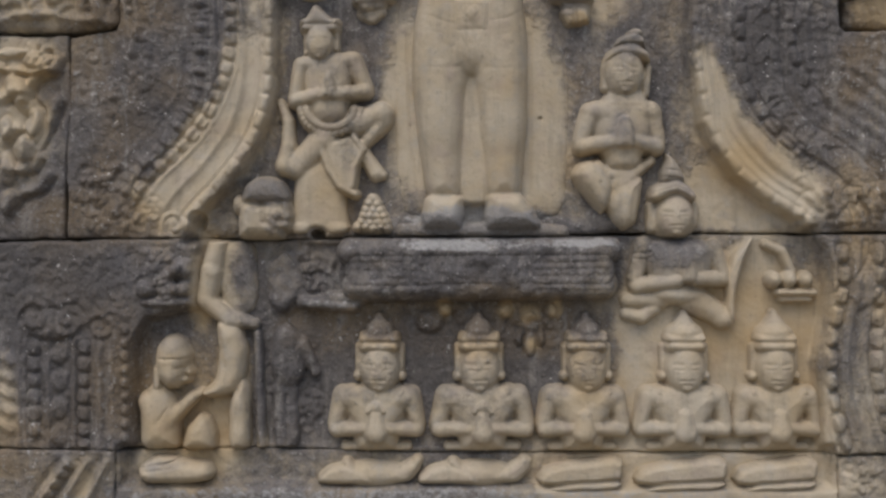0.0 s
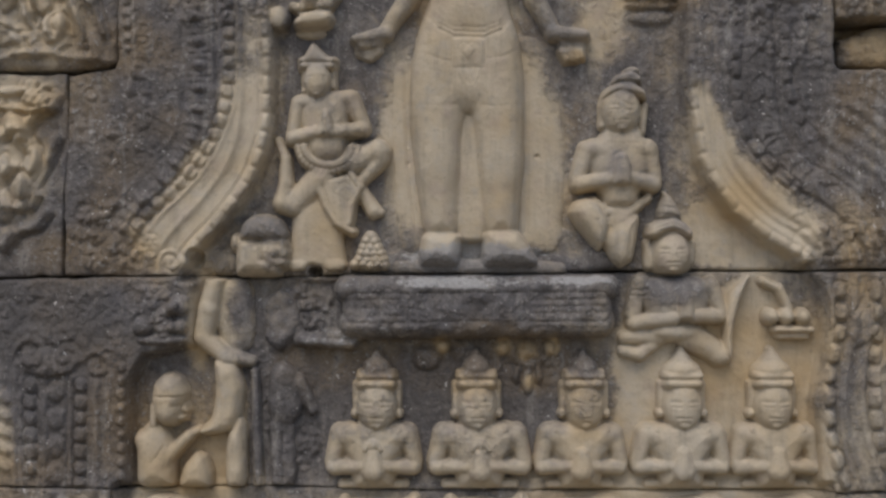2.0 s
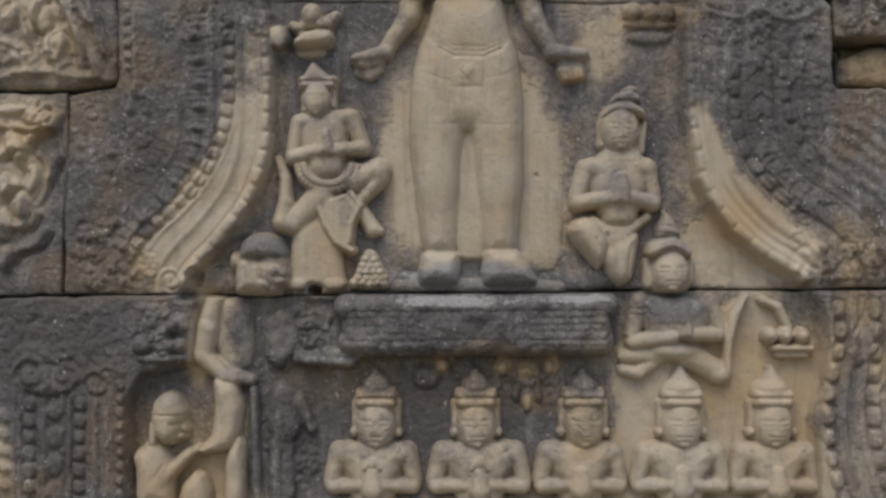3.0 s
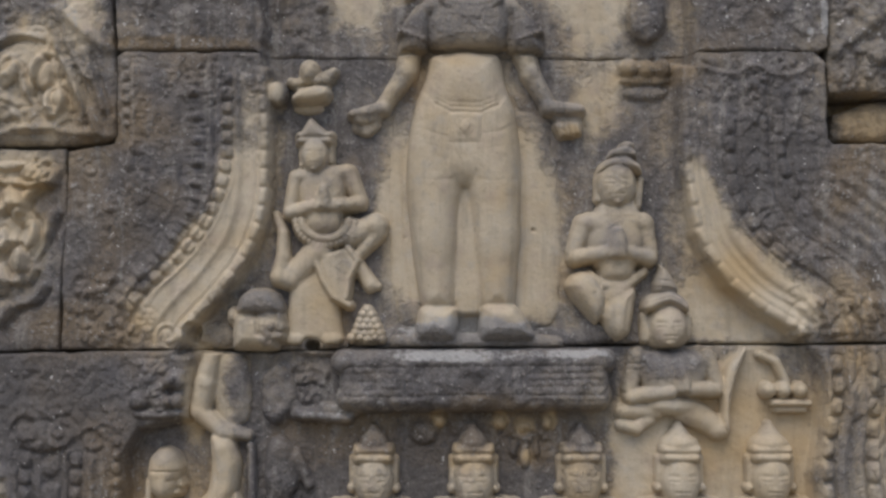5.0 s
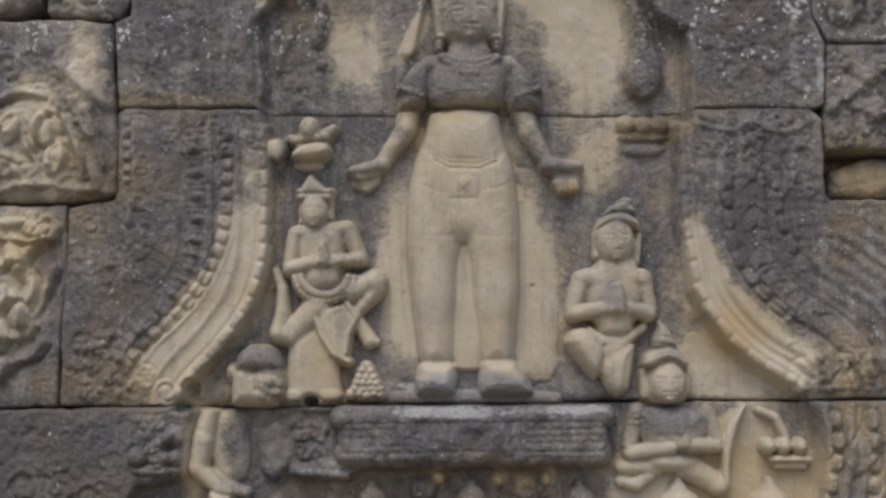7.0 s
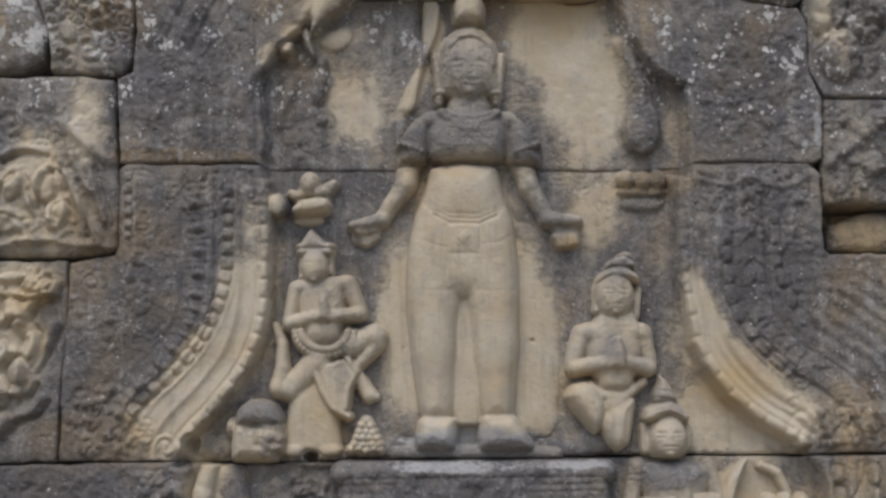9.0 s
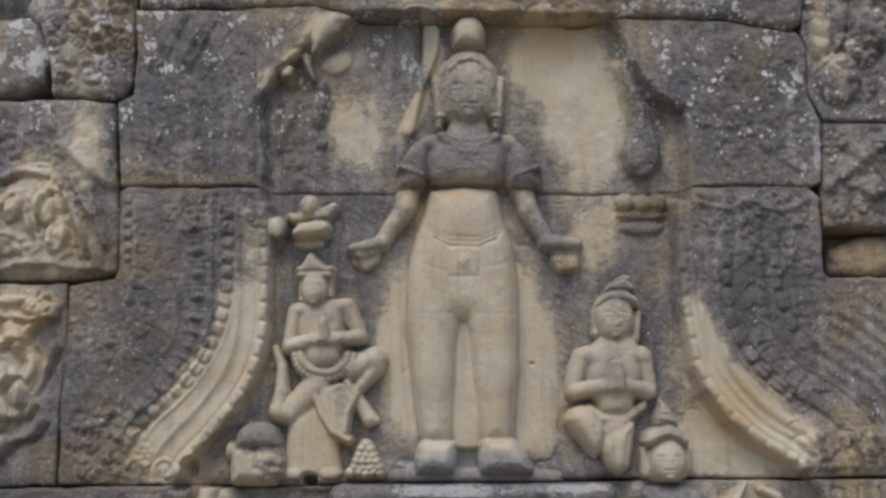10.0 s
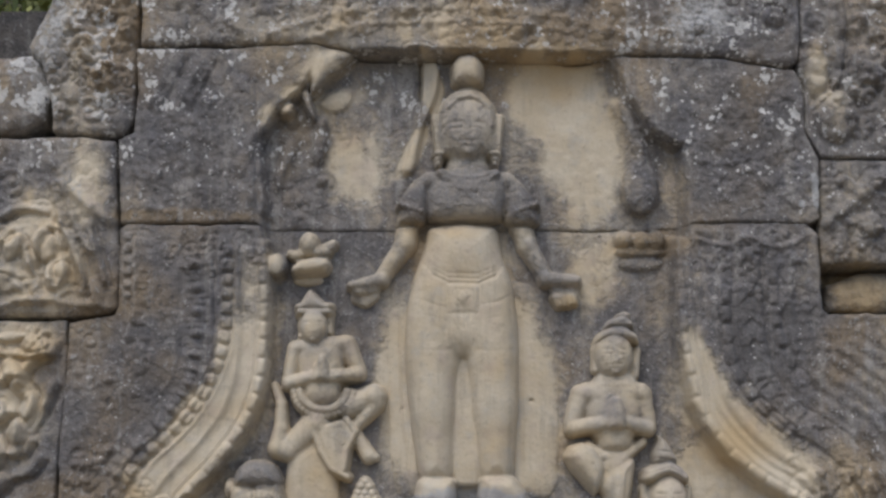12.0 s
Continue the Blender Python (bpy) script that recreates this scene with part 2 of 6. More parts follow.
clean(-0.5098, 1.5287, 0.0264, 0.096, 0.9, -8, soft=0.4)
clean(-0.4578, 1.2871, 0.0384, 0.132, 0.85, soft=0.4)
clean(-0.60, 1.43, 0.07, 0.05, -0.3)
clean(-0.7659, 1.1059, 0.072, 0.06, 0.4)
clean(-0.9350, 1.3113, 0.03, 0.096, 0.6)
clean(0.90, 1.36, 0.10, 0.24, 0.40)
clean(0.72, 1.22, 0.14, 0.16, 0.5)
clean(0.62, 1.10, 0.28, 0.06, 0.4)
clean(-0.3471, 2.1778, 0.0192, 0.0264, 0.7)
clean(0.8688, 1.6923, 0.1140, 0.0600, -0.35)
clean(0.6504, 1.6986, 0.1020, 0.0540, 0.45)
# left and right columns
clean(-0.8960, 2.0038, 0.084, 0.048, 0.75)
clean(-0.9047, 1.8690, 0.06, 0.12, 0.85)
clean(-0.8635, 2.1769, 0.108, 0.126, 0.75)
clean(-0.7764, 2.3685, 0.0504, 0.084, 0.6)
clean(-0.8836, 2.2661, 0.06, 0.06, 0.3)
clean(-0.7868, 2.5911, 0.06, 0.096, 0.3)
clean(0.8564, 2.6018, 0.03, 0.066, 0.6)
clean(0.9036, 2.5353, 0.036, 0.036, 0.3)
clean(0.8564, 1.7095, 0.084, 0.054, 0.5)
clean(0.9416, 2.1226, 0.06, 0.048, 0.4)
clean(-0.0881, 2.7240, 0.384, 0.06, 0.32)
clean(-0.4546, 2.0282, 0.0216, 0.132, 0.4)
clean(-0.5217, 1.8505, 0.0216, 0.09, 0.4, -38)
clean(0.5025, 1.5891, 0.06, 0.0288, -0.1)
# crust that has grown darker
clean(0.0761, 2.3384, 0.15, 0.0552, -0.38)
clean(0.0708, 2.4906, 0.072, 0.096, -0.2, field=OCHRE)
clean(0.0710, 2.5169, 0.072, 0.096, -0.13)
clean(0.0797, 1.5710, 0.288, 0.06, -0.45)
clean(-0.5788, 2.0037, 0.132, 0.216, -0.25)
clean(0.7046, 2.0030, 0.108, 0.216, -0.3)
clean(-0.5535, 2.4460, 0.144, 0.156, -0.35)
clean(0.6711, 2.4567, 0.144, 0.144, -0.35)
clean(-0.3793, 1.7160, 0.0576, 0.0264, -0.5)
clean(-0.8263, 1.4321, 0.156, 0.216, -0.35)
clean(0.0193, 1.3596, 0.336, 0.108, -0.65)
clean(-0.66, 1.80, 0.15, 0.16, -0.35)
clean(0.72, 2.08, 0.14, 0.18, -0.2)
clean(-0.3189, 1.3838, 0.072, 0.18, -0.4)
clean(-0.1860, 2.2264, 0.096, 0.03, -0.4)
clean(-0.4216, 1.5046, 0.0408, 0.096, -0.5)
# pale tips of the hanging ornaments
for px, pz in [(0.005, 1.470), (0.186, 1.456), (0.188, 1.390), (0.135, 1.466), (0.234, 1.466)]:
    clean(px, pz, 0.018, 0.0204, 0.9)
clean(0.0797, 1.6471, 0.204, 0.024, -0.7)
# ochre: rusty beds and edges
clean(0.0403, 2.7239, 0.396, 0.06, -0.5, field=OCHRE)
clean(-0.5481, 2.2807, 0.156, 0.0144, -0.8, field=OCHRE)
clean(0.4614, 2.2249, 0.072, 0.036, -0.7, field=OCHRE)
clean(0.9416, 2.1226, 0.072, 0.048, -0.6, field=OCHRE)
clean(0.3092, 1.3475, 0.048, 0.054, -0.25, field=OCHRE)
clean(-0.1740, 1.4562, 0.156, 0.0264, -0.5, field=OCHRE)
clean(0.0193, 1.6374, 0.054, 0.012, -0.5, field=OCHRE)
clean(-0.8698, 2.2406, 0.108, 0.072, -0.4, field=OCHRE)
clean(-0.6944, 1.6746, 0.108, 0.048, -0.3, field=OCHRE)
# grey-white lichen
clean(0.0797, 1.6109, 0.276, 0.0144, -0.55, field=LICHEN)
clean(0.0676, 1.6640, 0.132, 0.0192, -0.4, field=LICHEN)
clean(0.0193, 1.4381, 0.324, 0.06, -1.0, field=OCHRE)
clean(0.2730, 1.5674, 0.084, 0.0168, -0.6, field=OCHRE)
clean(-0.1256, 1.5710, 0.072, 0.012, -0.5, field=OCHRE)
clean(0.0072, 1.6072, 0.072, 0.012, -0.6, field=LICHEN)
clean(0.3092, 1.6109, 0.06, 0.0108, -0.6, field=LICHEN)
clean(0.0797, 1.6640, 0.144, 0.0312, -0.8, field=LICHEN)
clean(-0.2404, 1.4864, 0.084, 0.012, -0.5, field=LICHEN)
clean(-0.1740, 1.5070, 0.144, 0.0096, -0.35, field=LICHEN)
clean(-0.1015, 1.0757, 0.84, 0.0168, -0.6, field=LICHEN)
clean(0.8394, 2.3394, 0.0096, 0.0456, -1.2, field=LICHEN)
clean(0.8050, 2.3072, 0.0084, 0.0096, -1.0, field=LICHEN)
clean(-0.9286, 2.6313, 0.072, 0.036, -0.4, field=LICHEN)
clean(-0.8691, 2.7117, 0.048, 0.06, -0.5, field=LICHEN)
clean(0.5933, 2.7366, 0.072, 0.048, -0.5, field=LICHEN)
clean(-0.8002, 2.3428, 0.024, 0.06, -0.45, 35, field=LICHEN)
clean(-0.6872, 1.9300, 0.084, 0.06, -0.35, field=LICHEN)
clean(-0.8495, 2.1025, 0.072, 0.036, -0.35, field=LICHEN)
clean(-0.7868, 2.5911, 0.108, 0.132, -0.26, field=LICHEN)
clean(-0.5539, 2.4590, 0.156, 0.18, -0.22, field=LICHEN)
clean(0.6185, 2.7230, 0.204, 0.084, -0.3, field=LICHEN)
clean(0.6694, 2.4175, 0.132, 0.132, -0.18, field=LICHEN)
clean(0.8610, 1.8923, 0.132, 0.096, -0.25, field=LICHEN)
clean(0.1408, 2.5234, 0.264, 0.18, 0.22)
clean(-0.7900, 1.4079, 0.18, 0.216, -0.2)
clean(-0.8746, 1.5529, 0.264, 0.084, -0.4)
clean(-0.1981, 1.8549, 0.072, 0.072, -0.3)
clean(0.4180, 1.9394, 0.084, 0.168, -0.35)
clean(-0.1981, 2.0240, 0.072, 0.108, -0.3)
clean(-0.9391, 2.5914, 0.072, 0.06, -0.1, field=LICHEN)
CRUST = np.clip(CRUST, 0.0, 1.5)
clean(-0.8142, 1.3354, 0.156, 0.18, -0.3, field=OCHRE)
clean(-0.6276, 2.0037, 0.156, 0.216, -0.2, field=OCHRE)
clean(-0.3132, 2.3935, 0.072, 0.12, -0.35, field=OCHRE)
clean(0.6116, 2.5490, 0.144, 0.096, -0.25, field=OCHRE)
for px, pz in [(0.092, 1.770), (0.672, 1.722), (-0.585, 1.203), (0.321, 1.239), (-0.234, 1.734), (-0.428, 1.215)]:
    clean(px, pz, 0.066, 0.09, -0.3, field=OCHRE)
OCHRE = np.clip(OCHRE, 0.0, 1.0)
LICHEN = np.clip(LICHEN, 0.0, 1.0)

# grey toes
clean(0.0012, 1.6592, 0.054, 0.0264, -0.55)
clean(0.1546, 1.6616, 0.072, 0.0288, -0.6)


# ---- the carving of the whole face: heights in metres out of the wall's plane ----
HEIGHT = 0.005 * fractal(GX, GZ, 0.12, 3) + 0.0045 * fractal(GX, GZ, 0.04, 8, 5, 0.6) * (0.4 + CRUST)

NICHE = -0.055


def sink(corners, depth, soft=0.008, rough=0.0):
    """Sinks a field to that level, with a sloping margin."""
    w = window(corners, soft * 2 + 0.02)
    x, z = GX[w], GZ[w]
    d = inside(x + 0.004 * fractal(x, z, 0.05, 41), z + 0.004 * fractal(x, z, 0.05, 42), corners)
    t = step_in(d, -soft, soft)
    level = depth + 0.003 * fractal(x, z, 0.10, 43) + rough * fractal(x, z, 0.018, 44)
    HEIGHT[w] = HEIGHT[w] * (1 - t) + level * t


def ridge(line, width, height, soften=True):
    """A raised (or, below nought, cut) line."""
    line = rounded(line) if soften else line
    w = window(line, width * 2)
    d, run, length = along(GX[w], GZ[w], line)
    HEIGHT[w] += height * np.exp(-(d / width) ** 2 * 1.5)


def beads(line, radius, height, gap, stretch=1.0, seed=0):
    """A row of round or long beads."""
    line = rounded(line)
    w = window(line, radius * 3)
    d, run, length = along(GX[w], GZ[w], line)
    s = (np.mod(run, gap) - gap / 2) / stretch
    wobble = 1 + 0.18 * smooth_noise(np.floor(run / gap) * 3.7, run * 0, 1.0, 60 + seed)
    q = ((np.abs(s) / radius) ** 3 + (np.abs(d) / radius) ** 3) ** (1 / 3) / wobble
    q = np.where((run <= 0) | (run >= length), 9, q)
    HEIGHT[w] += height * np.sqrt(np.clip(1 - q ** 3, 0, 1)) - height * 0.45 * np.exp(-((q - 1.12) / 0.16) ** 2)
    # fillets on both sides
    on = (run > 0) & (run < length)
    for side in (-1, 1):
        HEIGHT[w] += np.where(on, 0.35 * height * np.exp(-((d - side * radius * 1.6) / (0.25 * radius)) ** 2), 0)


def boss(x, z, rx, rz, height, turn=0.0, level=None):
    """A rounded lump."""
    w = window([(x, z)], max(rx, rz) * 1.3)
    c, s = math.cos(radians(turn)), math.sin(radians(turn))
    px, pz = GX[w] - x, GZ[w] - z
    q = np.hypot((px * c + pz * s) / rx, (pz * c - px * s) / rz)
    lump = height * np.sqrt(np.clip(1 - q ** 2, 0, 1))
    if level is None:
        HEIGHT[w] += lump - 0.2 * height * np.exp(-((q - 1.1) / 0.18) ** 2)
    else:
        HEIGHT[w] = np.where(q < 1, np.maximum(HEIGHT[w], level + lump), HEIGHT[w])


def rosette(x, z, r, height, petals=6):
    """A worn flower."""
    w = window([(x, z)], r * 1.4)
    px, pz = GX[w] - x, GZ[w] - z
    d, a = np.hypot(px, pz) / r, np.arctan2(pz, px)
    flower = np.abs(np.cos(a * petals / 2)) * np.exp(-((d - 0.62) / 0.25) ** 2) + 1.0 * np.exp(-(d / 0.28) ** 2)
    HEIGHT[w] += height * flower - 0.5 * height * np.exp(-((d - 1.05) / 0.12) ** 2)


def curl(x, z, r, height, hand=1, start=0.0):
    """A scrolled leaf."""
    w = window([(x, z)], r * 1.3)
    px, pz = GX[w] - x, GZ[w] - z
    d, a = np.hypot(px, pz) / r, np.arctan2(pz, px)
    wave = np.cos(2 * np.pi * d * 1.6 - hand * a + start)
    HEIGHT[w] += height * wave * (1 - step_in(d, 0.75, 1.1))


def leafage(corners, count, size, height, seed):
    """Worn leaves and buds strewn closely over a field."""
    r = np.random.RandomState(seed)
    px, pz = [c[0] for c in corners], [c[1] for c in corners]
    made = 0
    while made < count:
        x, z = r.uniform(min(px), max(px)), r.uniform(min(pz), max(pz))
        made += 1
        if inside(np.array([x]), np.array([z]), corners)[0] < size * 0.4:
            continue
        k = size * r.uniform(0.6, 1.4)
        if r.rand() < 0.3:
            curl(x, z, k * 1.3, height * 0.16, r.choice([-1, 1]), r.uniform(0, 6))
        elif r.rand() < 0.2:
            rosette(x, z, k * 1.2, height * 0.45)
        else:
            boss(x, z, k, k * r.uniform(0.4, 0.7), height * r.uniform(0.2, 0.55), r.uniform(0, 180))


def hollow(x, z, rx, rz, depth, turn=0.0):
    boss(x, z, rx, rz, -depth, turn)


# the inner edges of the two sweeping borders
EDGE_L = rounded([(-0.363, 2.213), (-0.356, 2.089), (-0.355, 2.003), (-0.360, 1.929), (-0.372, 1.880), (-0.396, 1.820), (-0.435, 1.765), (-0.474, 1.717), (-0.518, 1.674), (-0.550, 1.626)])
EDGE_R = rounded([(0.521, 2.213), (0.524, 2.002), (0.534, 1.941), (0.548, 1.868), (0.572, 1.819), (0.619, 1.758), (0.679, 1.703), (0.757, 1.659), (0.780, 1.625)])
# sunk fields behind the figures
sink([(-0.364, 2.288), (-0.363, 2.213), (-0.356, 2.089), (-0.355, 2.003), (-0.360, 1.929), (-0.372, 1.880), (-0.396, 1.820), (-0.435, 1.765), (-0.474, 1.717), (-0.518, 1.674), (-0.550, 1.614), (0.780, 1.613), (0.757, 1.659), (0.679, 1.703), (0.619, 1.758), (0.572, 1.819), (0.548, 1.868), (0.534, 1.941), (0.524, 2.002), (0.521, 2.213), (0.525, 2.288)], NICHE, 0.0108, 0.002)
sink([(-0.372, 2.238), (-0.393, 2.354), (-0.387, 2.457), (-0.353, 2.523), (-0.284, 2.589), (-0.247, 2.649), (-0.164, 2.655), (0.397, 2.649), (0.433, 2.548), (0.481, 2.475), (0.549, 2.440), (0.552, 2.236)], NICHE, 0.0108, 0.002)
sink([(-0.658, 1.161), (-0.661, 1.396), (-0.630, 1.450), (-0.529, 1.475), (-0.521, 1.637), (0.363, 1.643), (0.791, 1.643), (0.818, 1.565), (0.821, 1.456), (0.801, 1.360), (0.806, 1.161)], NICHE, 0.012, 0.002)
sink([(-0.686, 1.179), (0.833, 1.179), (0.833, 1.092), (-0.686, 1.097)], -0.045, 0.012, 0.003)


def border(edge, sign, low):
    """The bands of a sweeping border, counted from its inner edge."""
    w = window(edge, 0.30)
    d, run, length = along(GX[w], GZ[w], edge)
    q = d * sign
    on = step_in(q, -0.002, 0.003) * step_in(GZ[w], low, low + 0.02) * (1 - step_in(GZ[w], 2.2381, 2.2605))
    notch = np.abs(np.mod(run, 0.0408) - 0.0204)
    add = 0.007 * (1 - np.exp(-((0.0204 - notch) / 0.0048) ** 2)) * np.exp(-((q - 0.012) / 0.012) ** 6)
    add += -0.006 * np.exp(-((q - 0.0504) / 0.0200) ** 2)
    for at, wide, up in ((0.0288, 0.0036, -0.005), (0.0696, 0.006, 0.004), (0.108, 0.0048, 0.003), (0.1188, 0.0036, -0.005), (0.1296, 0.0036, 0.004), (0.1896, 0.0036, -0.005), (0.1992, 0.0048, 0.006), (0.21, 0.0036, -0.005), (0.2448, 0.0048, 0.005), (0.2556, 0.0036, -0.004), (0.2664, 0.0048, 0.004)):
        add += up * np.exp(-((q - at) / wide) ** 2)
    s = np.mod(run, 0.0552) / 0.0552 - 0.5
    panel = np.exp(-((q - 0.1584) / 0.0276) ** 6)
    petal = np.abs(np.cos(2 * np.pi * s)) * np.exp(-((q - 0.1584) / 0.0156) ** 2) + np.exp(-((np.hypot(s * 46, (q - 0.1584) / 0.0012)) / 8) ** 2)
    add += panel * (0.010 * petal - 0.006 * np.exp(-((np.abs(s) - 0.5) / 0.07) ** 2))
    small = np.hypot((np.mod(run, 0.0264) - 0.0132) / 0.0096, (q - 0.2268) / 0.0096)
    add += 0.008 * np.sqrt(np.clip(1 - small ** 2, 0, 1))
    HEIGHT[w] += on * add * (1 - 0.85 * step_in(q, 0.17, 0.20))


border(EDGE_L, -1, 1.6266)
beads([(-0.4516, 2.2213), (-0.4509, 2.1469), (-0.4502, 2.0789), (-0.4509, 2.0296), (-0.4578, 1.9891), (-0.4695, 1.9498), (-0.4861, 1.9106), (-0.5088, 1.8716), (-0.5387, 1.8326), (-0.5722, 1.7985), (-0.6057, 1.7718), (-0.6320, 1.7476), (-0.6509, 1.7185)], 0.0128, 0.0095, 0.0318, 1.06, 1)
ridge([(-0.655, 2.226), (-0.646, 2.089), (-0.661, 2.015)], 0.0096, 0.007)
beads([(-0.670, 2.251), (-0.667, 2.102)], 0.0096, 0.008, 0.0264, 1.0, 3)
leafage([(-0.680, 2.251), (-0.631, 2.251), (-0.616, 2.089), (-0.652, 2.040)], 30, 0.0192, 0.008, 21)
leafage([(-0.545, 2.251), (-0.385, 2.250), (-0.385, 2.176), (-0.544, 2.163)], 30, 0.0192, 0.008, 22)
leafage([(-0.774, 2.040), (-0.615, 2.052), (-0.595, 1.942), (-0.697, 1.856), (-0.781, 1.820)], 50, 0.0216, 0.007, 23)
leafage([(-0.792, 1.796), (-0.690, 1.795), (-0.634, 1.723), (-0.548, 1.656), (-0.548, 1.632), (-0.789, 1.629)], 70, 0.0204, 0.010, 24)
curl(-0.5723, 1.6539, 0.0288, 0.003)
curl(-0.6388, 1.6624, 0.0312, 0.003, -1)
for px, pz in [(-0.640, 2.058), (-0.532, 2.201), (-0.581, 2.207), (-0.538, 2.182), (-0.495, 2.163)]:
    rosette(px, pz, 0.0216, 0.005)

# right border: long beads, a scaled roll and combed strands
w = window(EDGE_R, 0.42)
d, run, length = along(GX[w], GZ[w], EDGE_R)
q = d
on = step_in(q, -0.002, 0.003) * (1 - step_in(GZ[w], 2.2381, 2.2605))
tooth = 1 - np.exp(-((0.024 - np.abs(np.mod(run, 0.048) - 0.024)) / 0.006) ** 2)
add = 0.0015 * np.cos(2 * np.pi * q / 0.018) * (1 - step_in(q, 0.072, 0.09)) + 0.004 * tooth * np.exp(-((q - 0.0132) / 0.0132) ** 4) - 0.005 * np.exp(-((q - 0.0504) / 0.0264) ** 2)
for at, wide, up in ((0.0312, 0.0036, 0.0025), (0.0792, 0.006, 0.004), (0.1296, 0.0048, -0.004), (0.192, 0.0048, -0.004)):
    add += up * np.exp(-((q - at) / wide) ** 2)
roll = np.sqrt(np.clip(1 - ((q - 0.1608) / 0.03) ** 2, 0, 1))
plate = np.mod((run - 0.9 * np.abs(q - 0.1608)) / 0.0560, 1.0)
add += roll * (0.005 + 0.006 * plate * (1 - step_in(plate, 0.86, 1.0)))
strands = np.cos(2 * np.pi * (q + 0.0108 * fractal(GX[w], GZ[w], 0.06, 92)) / 0.0312)
add += 0.0024 * strands * step_in(q, 0.198, 0.216) * (1 - step_in(q, 0.396, 0.432))
add += 0.0008 * np.cos(2 * np.pi * run / 0.0252 + 3 * smooth_noise(GX[w], GZ[w], 0.05, 91)) * step_in(q, 0.198, 0.216) * (1 - step_in(q, 0.396, 0.432))
HEIGHT[w] += on * add * step_in(GX[w], 0.5146, 0.5281)
beads([(0.6311, 2.1275), (0.6314, 2.0718), (0.6315, 2.0102), (0.6369, 1.9671), (0.6521, 1.9266), (0.6782, 1.8849), (0.7164, 1.8433), (0.7594, 1.8042)], 0.0120, 0.008, 0.0440, 1.70, 4)
beads([(0.7342, 2.1274), (0.7355, 2.0718), (0.7466, 2.0101), (0.7674, 1.9547), (0.8006, 1.9056)], 0.0125, 0.006, 0.0480, 1.6, 11)
leafage([(0.543, 2.257), (0.820, 2.257), (0.828, 2.076), (0.741, 2.052), (0.541, 2.163)], 120, 0.0192, 0.009, 25)
leafage([(0.747, 1.746), (0.963, 1.746), (1.047, 1.637), (0.744, 1.637)], 90, 0.0228, 0.008, 26)
ridge([(0.555, 2.238), (0.646, 2.207), (0.684, 2.238), (0.745, 2.200), (0.819, 2.238)], 0.0072, 0.007)
curl(0.7779, 1.7846, 0.024, 0.003)
for k in range(7):
    ridge([(0.7946 + k * 0.024, 1.7215), (0.8116 + k * 0.0252, 1.6731 - 0.0168)], 0.0084, 0.012)

# buds and leaf tips that hang into the upper field
boss(-0.3455, 2.1783, 0.0216, 0.0264, 0.018, level=-0.02)
boss(0.4205, 2.2379, 0.0216, 0.0204, 0.020, level=-0.042)
boss(0.4562, 2.2341, 0.0228, 0.0216, 0.020, level=-0.042)
boss(0.4918, 2.2354, 0.0204, 0.0204, 0.020, level=-0.042)
boss(0.4570, 2.2092, 0.0580, 0.0120, 0.012, level=-0.048)
boss(0.4566, 2.1820, 0.0480, 0.0150, 0.008, level=-0.050)
# ground of the upper field: a low uneven bank
for px, pz, rx, up in ((-0.0895, 1.6438, 0.072, 0.030), (0.2728, 1.6435, 0.072, 0.026), (0.3455, 1.6615, 0.048, 0.020), (-0.4758, 1.6562, 0.048, 0.014), (-0.2585, 1.6355, 0.072, 0.02)):
    boss(px, pz, rx, 0.0288, up, level=NICHE)
hollow(-0.2681, 1.6307, 0.0168, 0.012, 0.05)
hollow(-0.5241, 1.6599, 0.0168, 0.0216, 0.02)
hollow(0.2079, 1.8801, 0.0048, 0.0048, 0.012)

# top course: worn scrolls at both ends, a long crack, a wing of leaves
ridge([(-0.030, 2.650), (-0.029, 2.588), (-0.032, 2.522), (-0.039, 2.470), (-0.056, 2.418), (-0.072, 2.392)], 0.0036, -0.03, False)
def patch(corners, level, soft=0.006, dome=0.0):
    """A raised flat or slightly domed piece with a crisp edge."""
    corners = rounded(corners + corners[:1], 1)[:-1]
    w = window(corners, 0.02)
    d = inside(GX[w] + 0.003 * fractal(GX[w], GZ[w], 0.03, 47), GZ[w] + 0.003 * fractal(GX[w], GZ[w], 0.03, 48), corners)
    t = step_in(d, -soft * 0.3, soft)
    HEIGHT[w] = HEIGHT[w] * (1 - t) + (level + dome * step_in(d, 0, 0.03)) * t


patch([(-0.0279, 2.6493), (0.0169, 2.6492), (0.0116, 2.5905), (-0.0038, 2.5401), (-0.0241, 2.4953), (-0.0343, 2.4429), (-0.0418, 2.3883), (-0.0795, 2.3832), (-0.0595, 2.4430), (-0.0419, 2.5059), (-0.0317, 2.5507)], NICHE + 0.022)
patch([(-0.2808, 2.5618), (-0.2817, 2.6203), (-0.2645, 2.6657), (-0.2160, 2.6764), (-0.1749, 2.6602), (-0.2001, 2.6255), (-0.2380, 2.5962), (-0.2631, 2.5670)], -0.004, 0.008, 0.012)
patch([(-0.2655, 2.5564), (-0.2278, 2.5882), (-0.1794, 2.5935), (-0.1791, 2.5563), (-0.2068, 2.5299), (-0.2499, 2.5300)], NICHE + 0.010, 0.008, 0.006)
patch([(-0.3441, 2.5513), (-0.3344, 2.5751), (-0.3016, 2.5910), (-0.2963, 2.5750), (-0.3214, 2.5565)], -0.008, 0.006, 0.012)
